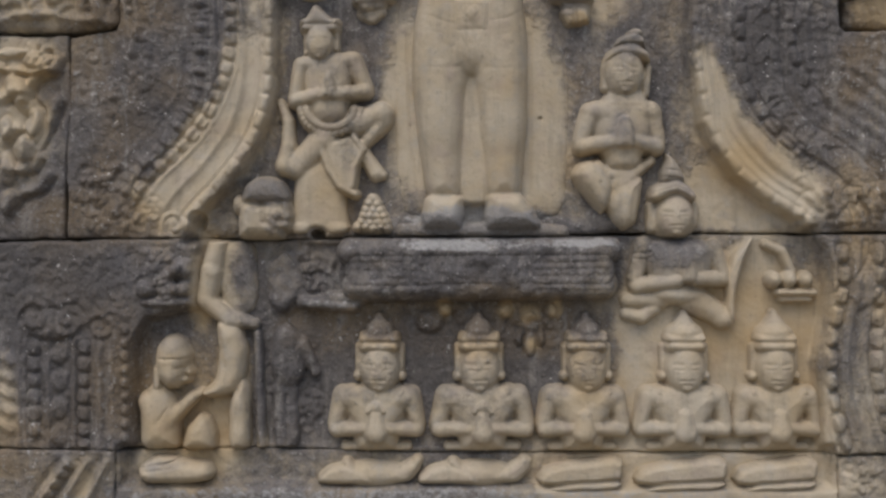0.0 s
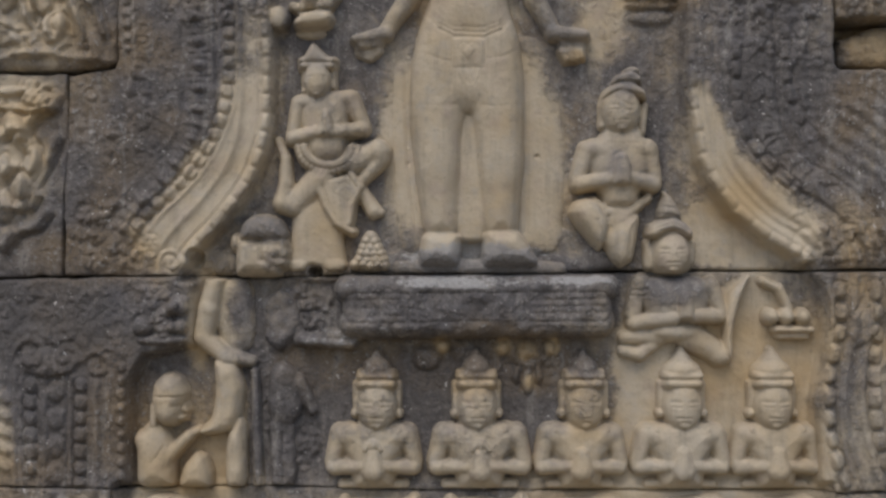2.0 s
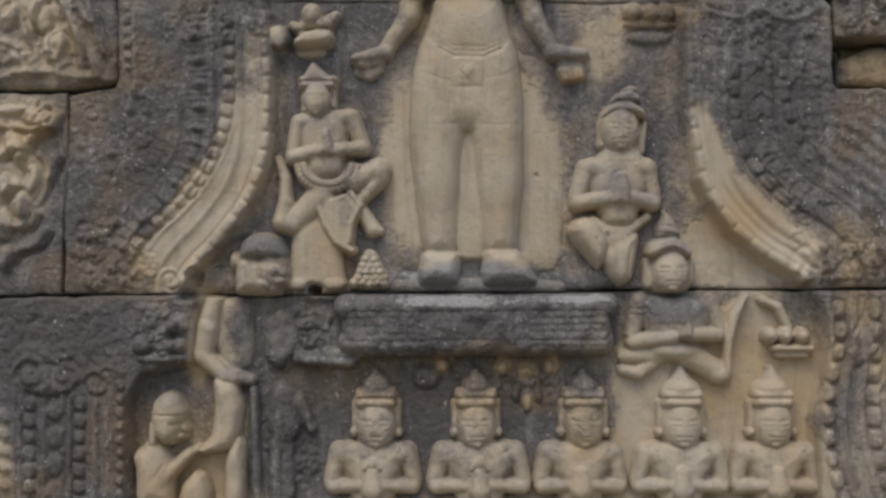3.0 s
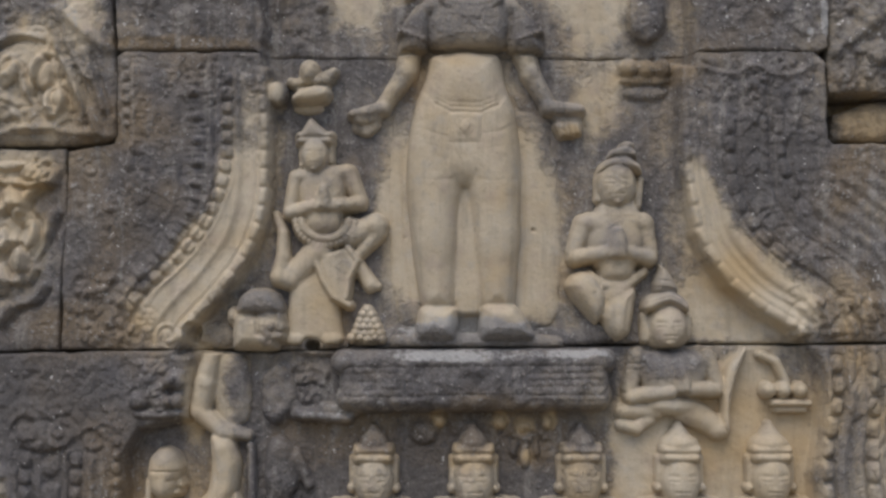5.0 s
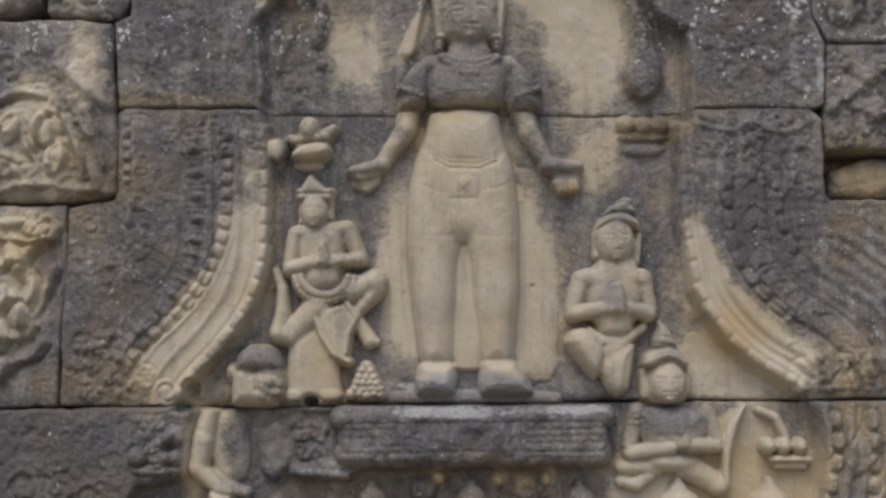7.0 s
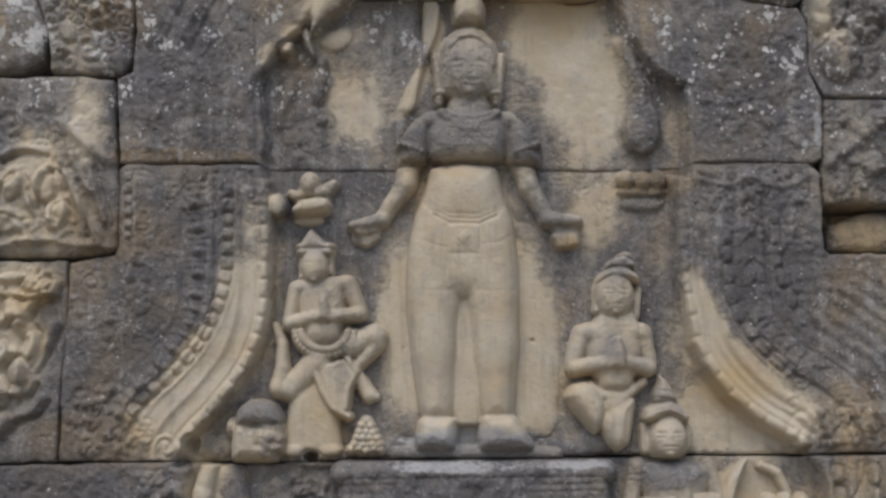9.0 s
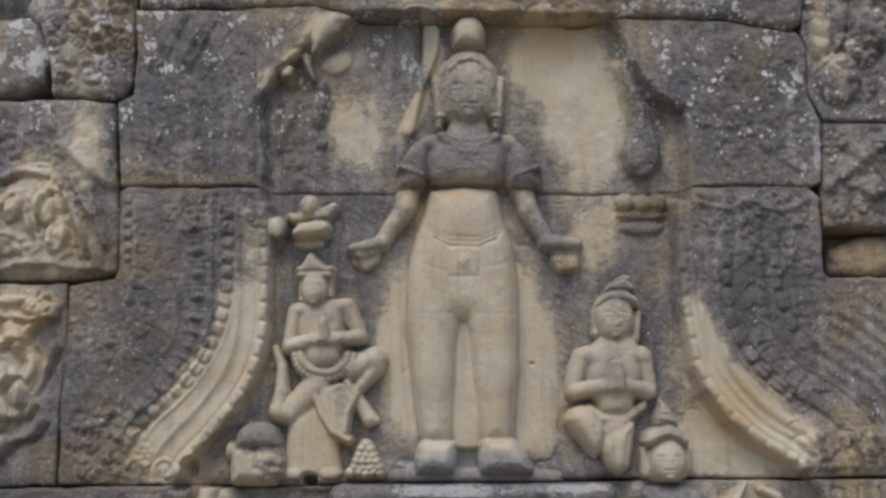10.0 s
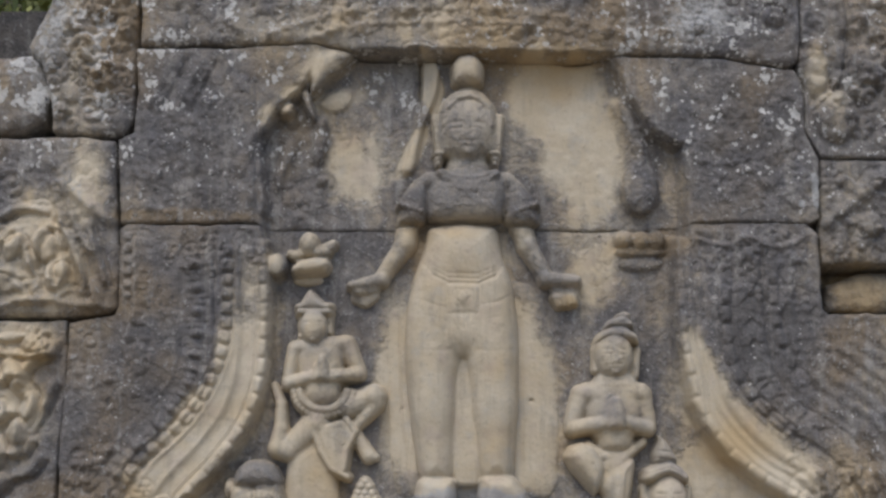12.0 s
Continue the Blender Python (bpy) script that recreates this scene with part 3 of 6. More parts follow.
patch([(-0.3511, 2.5170), (-0.3414, 2.5433), (-0.3136, 2.5512), (-0.3082, 2.5301), (-0.3256, 2.5090)], -0.012, 0.006, 0.012)
patch([(-0.3959, 2.4829), (-0.3841, 2.5249), (-0.3594, 2.5566), (-0.3540, 2.5354), (-0.3759, 2.4960)], -0.004, 0.006, 0.012)
patch([(-0.3012, 2.5671), (-0.2863, 2.5910), (-0.2756, 2.5512), (-0.2597, 2.5089), (-0.2698, 2.5037), (-0.2905, 2.5300)], -0.014, 0.006, 0.008)
patch([(-0.2698, 2.5063), (-0.2397, 2.5247), (-0.2340, 2.4773), (-0.2459, 2.4199), (-0.2683, 2.3991), (-0.2766, 2.4512)], NICHE + 0.018, 0.008, 0.012)
for k in range(3):
    ridge([(-0.2622 + k * 0.0096, 2.5063), (-0.2685 + k * 0.0084, 2.4121)], 0.003, -0.006)
patch([(-0.3423, 2.4592), (-0.3149, 2.4775), (-0.3042, 2.4434), (-0.3285, 2.3940), (-0.3451, 2.3423), (-0.3629, 2.3553), (-0.3514, 2.4071)], NICHE + 0.014, 0.010, 0.010)
patch([(-0.4080, 2.4593), (-0.3881, 2.4724), (-0.3763, 2.3941), (-0.3616, 2.2910), (-0.3914, 2.2846), (-0.4033, 2.3683)], -0.012, 0.012, 0.008)
boss(-0.2528, 2.3731, 0.014, 0.014, 0.016)
leafage([(-0.391, 2.523), (-0.239, 2.523), (-0.236, 2.276), (-0.385, 2.277)], 60, 0.0204, 0.010, 27)
ridge([(0.420, 2.541), (0.455, 2.456), (0.466, 2.391), (0.476, 2.326)], 0.0264, 0.034)
boss(0.4584, 2.3518, 0.0408, 0.0624, 0.022, level=-0.035)
leafage([(0.426, 2.521), (0.501, 2.495), (0.500, 2.275), (0.419, 2.288)], 45, 0.0132, 0.008, 28)
leafage([(0.569, 2.627), (0.804, 2.600), (0.825, 2.274), (0.556, 2.275)], 150, 0.0192, 0.006, 29)
leafage([(-0.655, 2.656), (-0.407, 2.655), (-0.398, 2.283), (-0.672, 2.284)], 140, 0.0192, 0.006, 30)
for k in range(5):
    ridge([(p[0] + k * 0.0312, p[1] - k * 0.0048) for p in [(-0.634, 2.536), (-0.608, 2.596), (-0.582, 2.649)]], 0.0084, -0.009 if k % 2 else 0.006)
ridge([(-0.399, 2.589), (-0.391, 2.264)], 0.0048, -0.006)
# upper course: worn leafwork
leafage([(-0.642, 2.832), (0.803, 2.830), (0.795, 2.680), (-0.637, 2.696)], 330, 0.024, 0.009, 32)
ridge([(-0.369, 2.696), (-0.242, 2.743), (-0.088, 2.756), (0.117, 2.756), (0.297, 2.735), (0.424, 2.694)], 0.012, 0.006)
ridge([(-0.318, 2.675), (-0.190, 2.716), (-0.037, 2.725), (0.143, 2.725), (0.296, 2.701)], 0.0072, 0.004)
rosette(0.7621, 2.7345, 0.0264, 0.014, 2)
boss(-0.0367, 2.6603, 0.0312, 0.0156, 0.02)
# left column
leafage([(-0.960, 2.432), (-0.722, 2.432), (-0.701, 2.088), (-0.940, 2.083)], 60, 0.024, 0.009, 33)
for px, pz, rx, rz, up, turn in ((-0.8485, 2.2142, 0.0252, 0.0384, 0.024, 15), (-0.8206, 2.1512, 0.0264, 0.036, 0.026, -15), (-0.9166, 2.2143, 0.0192, 0.0336, 0.020, -25), (-0.9247, 2.1389, 0.048, 0.0288, 0.012, 0), (-0.8618, 2.1137, 0.072, 0.0288, 0.012, 5)):
    boss(px, pz, rx, rz, up, turn)
ridge([(-0.837, 2.354), (-0.813, 2.252), (-0.766, 2.164), (-0.725, 2.088)], 0.0108, 0.014)
ridge([(-0.815, 2.354), (-0.789, 2.265), (-0.749, 2.201)], 0.0072, 0.010)
ridge([(-0.846, 2.406), (-0.799, 2.342), (-0.734, 2.284), (-0.702, 2.271)], 0.0156, 0.016)
ridge([(-0.946, 2.083), (-0.873, 2.099), (-0.799, 2.089), (-0.700, 2.076)], 0.0108, 0.012)
curl(-0.9307, 2.3547, 0.0408, 0.004)
leafage([(-0.969, 2.040), (-0.810, 2.040), (-0.808, 1.930), (-0.966, 1.930)], 30, 0.024, 0.014, 34)
for px, pz, rx, rz, up, turn in ((-0.8603, 2.0007, 0.0336, 0.0192, 0.024, 0), (-0.9192, 2.0155, 0.036, 0.012, 0.016, 5), (-0.8212, 1.9908, 0.0168, 0.0312, 0.014, 0), (-0.8987, 1.9296, 0.0216, 0.0528, 0.022, 30), (-0.8669, 1.8686, 0.0192, 0.0336, 0.018, -20), (-0.9272, 1.8564, 0.0144, 0.0264, 0.018, 0), (-0.8922, 1.8138, 0.024, 0.0288, 0.02, 20), (-0.9274, 1.7714, 0.0192, 0.036, 0.016, 0), (-0.9231, 1.6988, 0.024, 0.0312, 0.014, 0)):
    boss(px, pz, rx, rz, up, turn)
for line in ([(-0.941, 1.917), (-0.905, 1.942), (-0.868, 1.917), (-0.855, 1.869), (-0.878, 1.832)], [(-0.933, 1.832), (-0.903, 1.869), (-0.884, 1.820), (-0.895, 1.771)], [(-0.925, 1.771), (-0.888, 1.759), (-0.865, 1.796)], [(-0.892, 1.917), (-0.875, 1.966), (-0.833, 1.979)], [(-0.955, 1.985), (-0.894, 1.976), (-0.845, 1.981)], [(-0.866, 1.820), (-0.837, 1.869), (-0.819, 1.917)], [(-0.929, 1.687), (-0.900, 1.723), (-0.863, 1.723), (-0.840, 1.759)]):
    ridge(line, 0.012, 0.014)
    ridge([(p[0] + 0.0156, p[1] - 0.0108) for p in line], 0.006, -0.012)
for line in ([(-0.942, 2.227), (-0.919, 2.259), (-0.893, 2.227), (-0.884, 2.176), (-0.851, 2.139)], [(-0.877, 2.176), (-0.863, 2.246), (-0.833, 2.265), (-0.815, 2.214)], [(-0.832, 2.139), (-0.841, 2.183), (-0.810, 2.195), (-0.795, 2.139)], [(-0.951, 2.164), (-0.913, 2.151), (-0.886, 2.114)], [(-0.794, 2.239), (-0.766, 2.176), (-0.763, 2.113)], [(-0.758, 2.265), (-0.737, 2.201), (-0.715, 2.138)], [(-0.957, 2.278), (-0.909, 2.303), (-0.859, 2.290)]):
    ridge(line, 0.0108, 0.012)
    ridge([(p[0] + 0.0144, p[1] - 0.0096) for p in line], 0.006, -0.012)
leafage([(-0.886, 2.818), (-0.680, 2.818), (-0.674, 2.484), (-0.850, 2.484)], 90, 0.0228, 0.024, 35)
ridge([(-0.806, 2.750), (-0.776, 2.669), (-0.735, 2.603)], 0.0192, 0.014)
leafage([(0.841, 2.816), (1.074, 2.816), (1.048, 2.428), (0.833, 2.429)], 60, 0.0312, 0.016, 36)
boss(0.8561, 2.6201, 0.0288, 0.0696, 0.020)
boss(0.8943, 2.5074, 0.0504, 0.06, 0.022)
boss(0.9715, 2.6266, 0.0432, 0.048, 0.024)
ridge([(0.938, 2.816), (0.929, 2.627), (0.904, 2.573), (0.851, 2.521)], 0.006, -0.016)
leafage([(0.862, 2.390), (1.045, 2.389), (1.031, 2.185), (0.851, 2.185)], 70, 0.024, 0.014, 37)
ridge([(0.855, 2.261), (0.901, 2.293), (0.954, 2.338), (1.006, 2.377)], 0.0168, 0.016)
boss(0.9575, 2.2609, 0.0288, 0.0288, 0.024)
# lower course, left: beaded pilasters
for px, wide, up in ((40, 0.0072, 0.008), (92, 0.0072, 0.010), (125, 0.006, 0.006), (182, 0.0084, 0.010), (205, 0.0048, 0.007), (52, 0.0036, 0.006), (80, 0.0036, 0.006), (138, 0.0036, 0.006), (169, 0.0036, 0.006)):
    ridge([(-0.9455 + px * 0.0012, 1.4227), (-0.9455 + px * 0.0012, 1.1731)], wide, up, False)
beads([(-0.866, 1.408), (-0.866, 1.197)], 0.0132, 0.013, 0.0348, 1.25, 5)
beads([(-0.761, 1.408), (-0.761, 1.179)], 0.0132, 0.013, 0.0348, 1.2, 6)
beads([(-0.675, 1.444), (-0.675, 1.179)], 0.0096, 0.010, 0.0288, 1.1, 7)
for k in range(4):
    boss(-0.8128, 1.3781 - k * 0.0576, 0.0192, 0.024, 0.009)
boss(-0.8309, 1.4384, 0.06, 0.0312, 0.016)
curl(-0.8671, 1.4565, 0.0408, 0.004)
curl(-0.7948, 1.4505, 0.0408, 0.004, -1)
curl(-0.7284, 1.4324, 0.036, 0.004)
leafage([(-0.946, 1.601), (-0.668, 1.601), (-0.668, 1.420), (-0.946, 1.420)], 70, 0.0228, 0.007, 38)
for k in range(5):
    ridge([(-0.9552, 1.3841 - k * 0.036), (-0.9166, 1.3600 - k * 0.036)], 0.012, 0.012, False)
# the bowl of fruit over the kneeling figure
boss(-0.5897, 1.4866, 0.054, 0.012, 0.020)
boss(-0.6295, 1.5168, 0.024, 0.0204, 0.024)
boss(-0.5837, 1.5132, 0.024, 0.0204, 0.024)
boss(-0.5536, 1.5144, 0.0204, 0.0168, 0.022)
boss(-0.5837, 1.5445, 0.036, 0.0144, 0.022, 35)
boss(-0.5536, 1.5590, 0.0264, 0.0216, 0.018)
leafage([(-0.656, 1.601), (-0.529, 1.601), (-0.529, 1.565), (-0.656, 1.553)], 20, 0.0192, 0.009, 39)
# lower course, right: flowing bands
for k, px in enumerate((1462, 1500, 1530, 1560)):
    ridge([(-0.9455 + (px + 14 + 8 * k) * 0.0012, 1.6193), (-0.9455 + (px + 22) * 0.0012, 1.5047), (-0.9455 + px * 0.0012, 1.4082), (-0.9455 + (px + 4) * 0.0012, 1.2876), (-0.9455 + (px + 40) * 0.0012, 1.1670)], 0.0096, 0.009)
beads([(0.845, 1.613), (0.857, 1.529), (0.827, 1.432), (0.822, 1.348), (0.833, 1.251), (0.863, 1.167)], 0.0132, 0.014, 0.0456, 1.5, 8)
beads([(0.921, 1.613), (0.931, 1.505), (0.918, 1.408), (0.926, 1.288), (0.960, 1.179)], 0.0132, 0.013, 0.0456, 1.5, 9)
# bottom course
for k in range(6):
    ridge([(-0.8731 + k * 0.024, 1.0706), (-0.8189 + k * 0.0216, 1.1490)], 0.0084, 0.014 if k % 2 else -0.008, False)
beads([(-0.843, 1.071), (-0.783, 1.149)], 0.0108, 0.012, 0.0264, 1.0, 10)
leafage([(0.845, 1.149), (0.946, 1.149), (0.946, 1.071), (0.845, 1.071)], 24, 0.024, 0.012, 40)
# frieze under the throne
leafage([(-0.101, 1.475), (0.260, 1.475), (0.248, 1.408), (-0.077, 1.408)], 70, 0.018, 0.010, 43)
boss(0.0048, 1.4698, 0.0156, 0.0156, 0.022)
for px, pz, rx, rz in ((0.1857, 1.4565, 0.0156, 0.012), (0.1881, 1.3938, 0.0132, 0.0264), (0.1640, 1.4082, 0.0096, 0.0192), (0.2123, 1.4082, 0.0096, 0.0192), (0.1339, 1.4661, 0.0132, 0.0168), (0.2340, 1.4661, 0.0144, 0.0168), (-0.0289, 1.4444, 0.0312, 0.0264)):
    boss(px, pz, rx, rz, 0.016)
leafage([(-0.367, 1.601), (-0.222, 1.601), (-0.222, 1.456), (-0.367, 1.456)], 40, 0.0216, 0.012, 44)
leafage([(-0.367, 1.456), (-0.270, 1.456), (-0.270, 1.179), (-0.367, 1.179)], 40, 0.0216, 0.010, 45)


# the years have blunted it: soft all over, and quite worn away in patches
def blurred(h, times):
    for _ in range(times):
        h = np.pad(h, 1, mode="edge")
        h = (h[1:-1, :-2] + 2 * h[1:-1, 1:-1] + h[1:-1, 2:]) / 4
        h = np.pad(h, 1, mode="edge")
        h = (h[:-2, 1:-1] + 2 * h[1:-1, 1:-1] + h[2:, 1:-1]) / 4
    return h


WORN = step_in(fractal(GX, GZ, 0.14, 51), -0.05, 0.35) * (0.25 + 0.75 * step_in(GZ, 2.2525, 2.2907))
HEIGHT = blurred(HEIGHT, 1) * (1 - 0.55 * WORN) + blurred(HEIGHT, 8) * 0.55 * WORN
HEIGHT += 0.0022 * fractal(GX, GZ, 0.016, 52, 3, 0.7) * np.clip(CRUST, 0.2, 1)


# ---- the blocks of the wall ----
wall = tagged(new("pediment_wall"), "carved sandstone pediment of large grey weathered blocks", "wall", kind="structure")


def block(corners, out=0.0, tip=0.0, round_edge=0.009, carve=1.0, seed=0, name="stone_block"):
    """One block of the wall: its face carries the carving, its edges are worn round, its sides go back into the joint."""
    w = window(corners, 0.02)
    x, z = GX[w], GZ[w]
    wx = x + 0.0035 * fractal(x, z, 0.07, 100 + seed) + 0.0012 * fractal(x, z, 0.018, 130 + seed)
    wz = z + 0.0035 * fractal(x, z, 0.07, 160 + seed) + 0.0012 * fractal(x, z, 0.018, 190 + seed)
    deep = inside(wx, wz, corners) + 0.0028
    r = round_edge * (1.0 + 0.5 * fractal(x, z, 0.05, 220 + seed))
    fall = np.clip(r - deep, 0, None)
    drop = r - np.sqrt(np.clip(r * r - fall * fall, 0, None))
    h = carve * HEIGHT[w] + out + tip * (z - np.mean([c[1] for c in corners])) - drop
    h = np.where(deep < 0, h - 0.02 - 9.0 * (-deep), h)
    h = np.maximum(h, -0.30)
    ok = deep > -0.028
    keep = ok[:-1, :-1] & ok[1:, :-1] & ok[:-1, 1:] & ok[1:, 1:]
    keep = keep & (h[:-1, :-1] > -0.299)
    return sheet(name, x, z, h, keep, {"crust": CRUST[w], "ochre": OCHRE[w], "lichen": LICHEN[w], "speck": SPECK[w]}, STONE, wall)

block([(-0.790, 2.047), (-0.694, 2.062), (-0.684, 2.086), (-0.689, 2.252), (-0.673, 2.264), (-0.091, 2.260), (0.388, 2.257), (0.536, 2.265), (0.813, 2.263), (0.839, 2.237), (0.841, 2.073), (0.853, 2.062), (1.083, 2.057), (1.070, 1.639), (0.744, 1.638), (0.369, 1.636), (0.200, 1.629), (-0.089, 1.627), (-0.354, 1.625), (-0.523, 1.626), (-0.796, 1.625), (-0.795, 1.832), (-0.788, 1.941)], seed=1)
block([(-1.090, 2.056), (-0.800, 2.051), (-0.793, 1.917), (-0.804, 1.795), (-0.807, 1.624), (-1.076, 1.619)], out=-0.006, seed=2)
block([(-1.105, 2.458), (-0.779, 2.462), (-0.711, 2.452), (-0.698, 2.264), (-0.691, 2.213), (-0.690, 2.082), (-0.712, 2.069), (-0.785, 2.061), (-0.871, 2.064), (-1.079, 2.063)], out=0.006, seed=3, round_edge=0.02)
block([(-0.665, 2.666), (-0.470, 2.667), (-0.381, 2.673), (-0.266, 2.676), (-0.164, 2.649), (-0.030, 2.645), (0.129, 2.646), (0.307, 2.641), (0.435, 2.646), (0.639, 2.641), (0.804, 2.614), (0.822, 2.586), (0.823, 2.474), (0.849, 2.409), (0.845, 2.276), (0.823, 2.264), (0.711, 2.270), (0.574, 2.268), (0.555, 2.260), (0.287, 2.259), (-0.061, 2.259), (-0.372, 2.262), (-0.397, 2.270), (-0.686, 2.270), (-0.699, 2.457), (-0.666, 2.470), (-0.660, 2.549)], seed=4, out=0.004)
block([(-0.669, 2.940), (-0.655, 2.675), (-0.381, 2.679), (-0.266, 2.682), (-0.164, 2.657), (-0.030, 2.651), (0.308, 2.648), (0.435, 2.653), (0.640, 2.647), (0.792, 2.623), (0.813, 2.637), (0.823, 2.706), (0.829, 2.939)], out=0.016, seed=5, round_edge=0.02)
block([(-0.861, 2.940), (-0.863, 2.779), (-0.888, 2.728), (-0.911, 2.677), (-0.902, 2.655), (-0.879, 2.639), (-0.857, 2.562), (-0.846, 2.479), (-0.804, 2.468), (-0.698, 2.471), (-0.674, 2.503), (-0.670, 2.628), (-0.676, 2.940)], out=0.004, seed=6, round_edge=0.022)
block([(-1.118, 2.645), (-0.953, 2.655), (-0.900, 2.655), (-0.881, 2.639), (-0.861, 2.562), (-0.874, 2.503), (-0.918, 2.477), (-1.106, 2.466)], out=0.0, seed=7, round_edge=0.04)
block([(0.835, 2.939), (0.829, 2.706), (0.820, 2.626), (0.829, 2.586), (0.831, 2.474), (0.857, 2.415), (1.121, 2.414), (1.159, 2.938)], out=0.002, seed=8)
block([(0.859, 2.407), (1.121, 2.407), (1.104, 2.177), (0.852, 2.178), (0.847, 2.235), (0.852, 2.273)], out=-0.004, seed=9)
block([(0.843, 2.210), (1.106, 2.209), (1.096, 2.058), (0.834, 2.059)], out=-0.115, seed=10)
block([(0.872, 2.134), (0.942, 2.161), (1.104, 2.171), (1.097, 2.076), (0.869, 2.078)], out=-0.045, seed=11, round_edge=0.03)
block([(-1.089, 1.610), (-0.824, 1.614), (-0.523, 1.622), (-0.366, 1.614), (-0.210, 1.619), (-0.005, 1.620), (0.369, 1.627), (0.549, 1.629), (1.055, 1.628), (1.055, 1.167), (0.863, 1.165), (0.381, 1.165), (-0.029, 1.165), (-0.101, 1.167), (-0.378, 1.175), (-0.655, 1.175), (-1.089, 1.181)], seed=12)
block([(-1.089, 1.174), (-0.700, 1.169), (-0.698, 0.975), (-1.089, 0.975)], seed=13, out=0.004)
block([(-0.694, 1.167), (-0.378, 1.169), (-0.029, 1.159), (0.836, 1.159), (0.839, 0.975), (-0.694, 0.975)], seed=14)
block([(0.843, 1.158), (1.055, 1.160), (1.055, 0.975), (0.843, 0.975)], seed=15, out=-0.004)


# ---- the carved figures: plain rounded shapes standing out of the sunk field ----
class Relief:
    """A carved thing, as the smooth sum of round limbs and lumps over the wall's plane."""

    def __init__(self, name, label, category, group=""):
        self.name, self.label, self.category, self.group = name, label, category, group
        self.forms, self.cuts, self.stains = [], [], []

    def limb(self, x0, z0, x1, z1, r0, r1, h=-0.045, k=0.8, h1=None):
        self.forms.append((x0, z0, x1, z1, r0, r1, h, h if h1 is None else h1, k))

    def egg(self, x, z, rx, rz, h=-0.045, up=0.03, turn=0.0):
        self.forms.append((x, z, rx, rz, h, up, turn))

    def body(self, outline, h=-0.045, up=0.04, soft=0.03):
        """A rounded mass with that outline, full height once soft metres inside it."""
        loop = outline
        for _ in range(2):
            loop = [(0.84 * ax + 0.16 * bx, 0.84 * az + 0.16 * bz) if half == 0 else (0.16 * ax + 0.84 * bx, 0.16 * az + 0.84 * bz)
                    for (ax, az), (bx, bz) in zip(loop, loop[1:] + loop[:1]) for half in (0, 1)]
        self.forms.append((loop, h, up, soft))

    def stain(self, x, z, rx, rz, amount, kind):
        self.stains.append((x, z, rx, rz, amount, kind))

    def groove(self, x0, z0, x1, z1, width, depth):
        self.cuts.append((x0, z0, x1, z1, width, depth))

    def build(self, step=0.0021, join=0.40, wear=0.0, low=NICHE - 0.012, top=9.0, bottom=-9.0, parent=None, wash=0.0, soften=1):
        xs, zs = [], []
        for f in self.forms:
            if len(f) == 9:
                r = max(f[4], f[5]) * 1.2
                xs += [f[0] - r, f[0] + r, f[2] - r, f[2] + r]
                zs += [f[1] - r, f[1] + r, f[3] - r, f[3] + r]
            elif len(f) == 4:
                xs += [p[0] + s for p in f[0] for s in (-0.012, 0.012)]
                zs += [p[1] + s for p in f[0] for s in (-0.012, 0.012)]
            else:
                r = max(f[2], f[3]) * 1.2
                xs += [f[0] - r, f[0] + r]
                zs += [f[1] - r, f[1] + r]
        x, z = np.meshgrid(np.arange(min(xs), max(xs), step), np.arange(min(zs), max(zs), step))
        wx = x + 0.0012 * fractal(x, z, 0.03, 301)
        wz = z + 0.0012 * fractal(x, z, 0.03, 302)
        h = np.full(x.shape, -1.0)
        for f in self.forms:
            if len(f) == 4:
                loop, base, up, soft = f
                d = inside(wx, wz, loop)
                soft = min(soft, 0.85 * d.max())
                rim = 1 - np.clip(d / soft, 0, 1)
                g = np.where(d > 0, base + up * np.sqrt(np.clip(1 - rim * rim, 0, 1)), base + 5.0 * d)
                j = min(max(join * soft, 0.002), 0.012)
                h = np.maximum(h, g) + np.clip(j - np.abs(h - g), 0, None) ** 2 / (4 * j)
                continue
            if len(f) == 9:
                ax, az, bx, bz, r0, r1, h0, h1, k = f
                ex, ez = bx - ax, bz - az
                t = np.clip(((wx - ax) * ex + (wz - az) * ez) / (ex * ex + ez * ez + 1e-9), 0, 1)
                r = r0 + (r1 - r0) * t
                q = np.hypot(wx - ax - t * ex, wz - az - t * ez) / r
                base, up, size = h0 + (h1 - h0) * t, k * r, max(r0, r1)
            else:
                cx, cz, rx, rz, base, up, turn = f
                c, s = math.cos(radians(turn)), math.sin(radians(turn))
                px, pz, size = wx - cx, wz - cz, min(rx, rz)
                q = np.hypot((px * c + pz * s) / rx, (pz * c - px * s) / rz)
            p = np.where(q < 0.92, np.sqrt(np.clip(1 - q * q, 0, 1)), 0.392 - 2.35 * (q - 0.92))
            g = base + up * np.where(q > 1.0, p - 3.0 * (q - 1.0), p)
            j = min(max(join * size, 0.002), 0.012)
            h = np.maximum(h, g) + np.clip(j - np.abs(h - g), 0, None) ** 2 / (4 * j)
        for ax, az, bx, bz, wide, deep in self.cuts:
            ex, ez = bx - ax, bz - az
            t = np.clip(((wx - ax) * ex + (wz - az) * ez) / (ex * ex + ez * ez + 1e-9), 0, 1)
            d = np.hypot(wx - ax - t * ex, wz - az - t * ez)
            h = h - deep * np.exp(-(d / wide) ** 2)
        h = h - 12.0 * np.clip(z - top - 0.002 * fractal(x, z, 0.04, 305), 0, None)
        h = h - 12.0 * np.clip(bottom - z - 0.002 * fractal(x, z, 0.04, 306), 0, None)
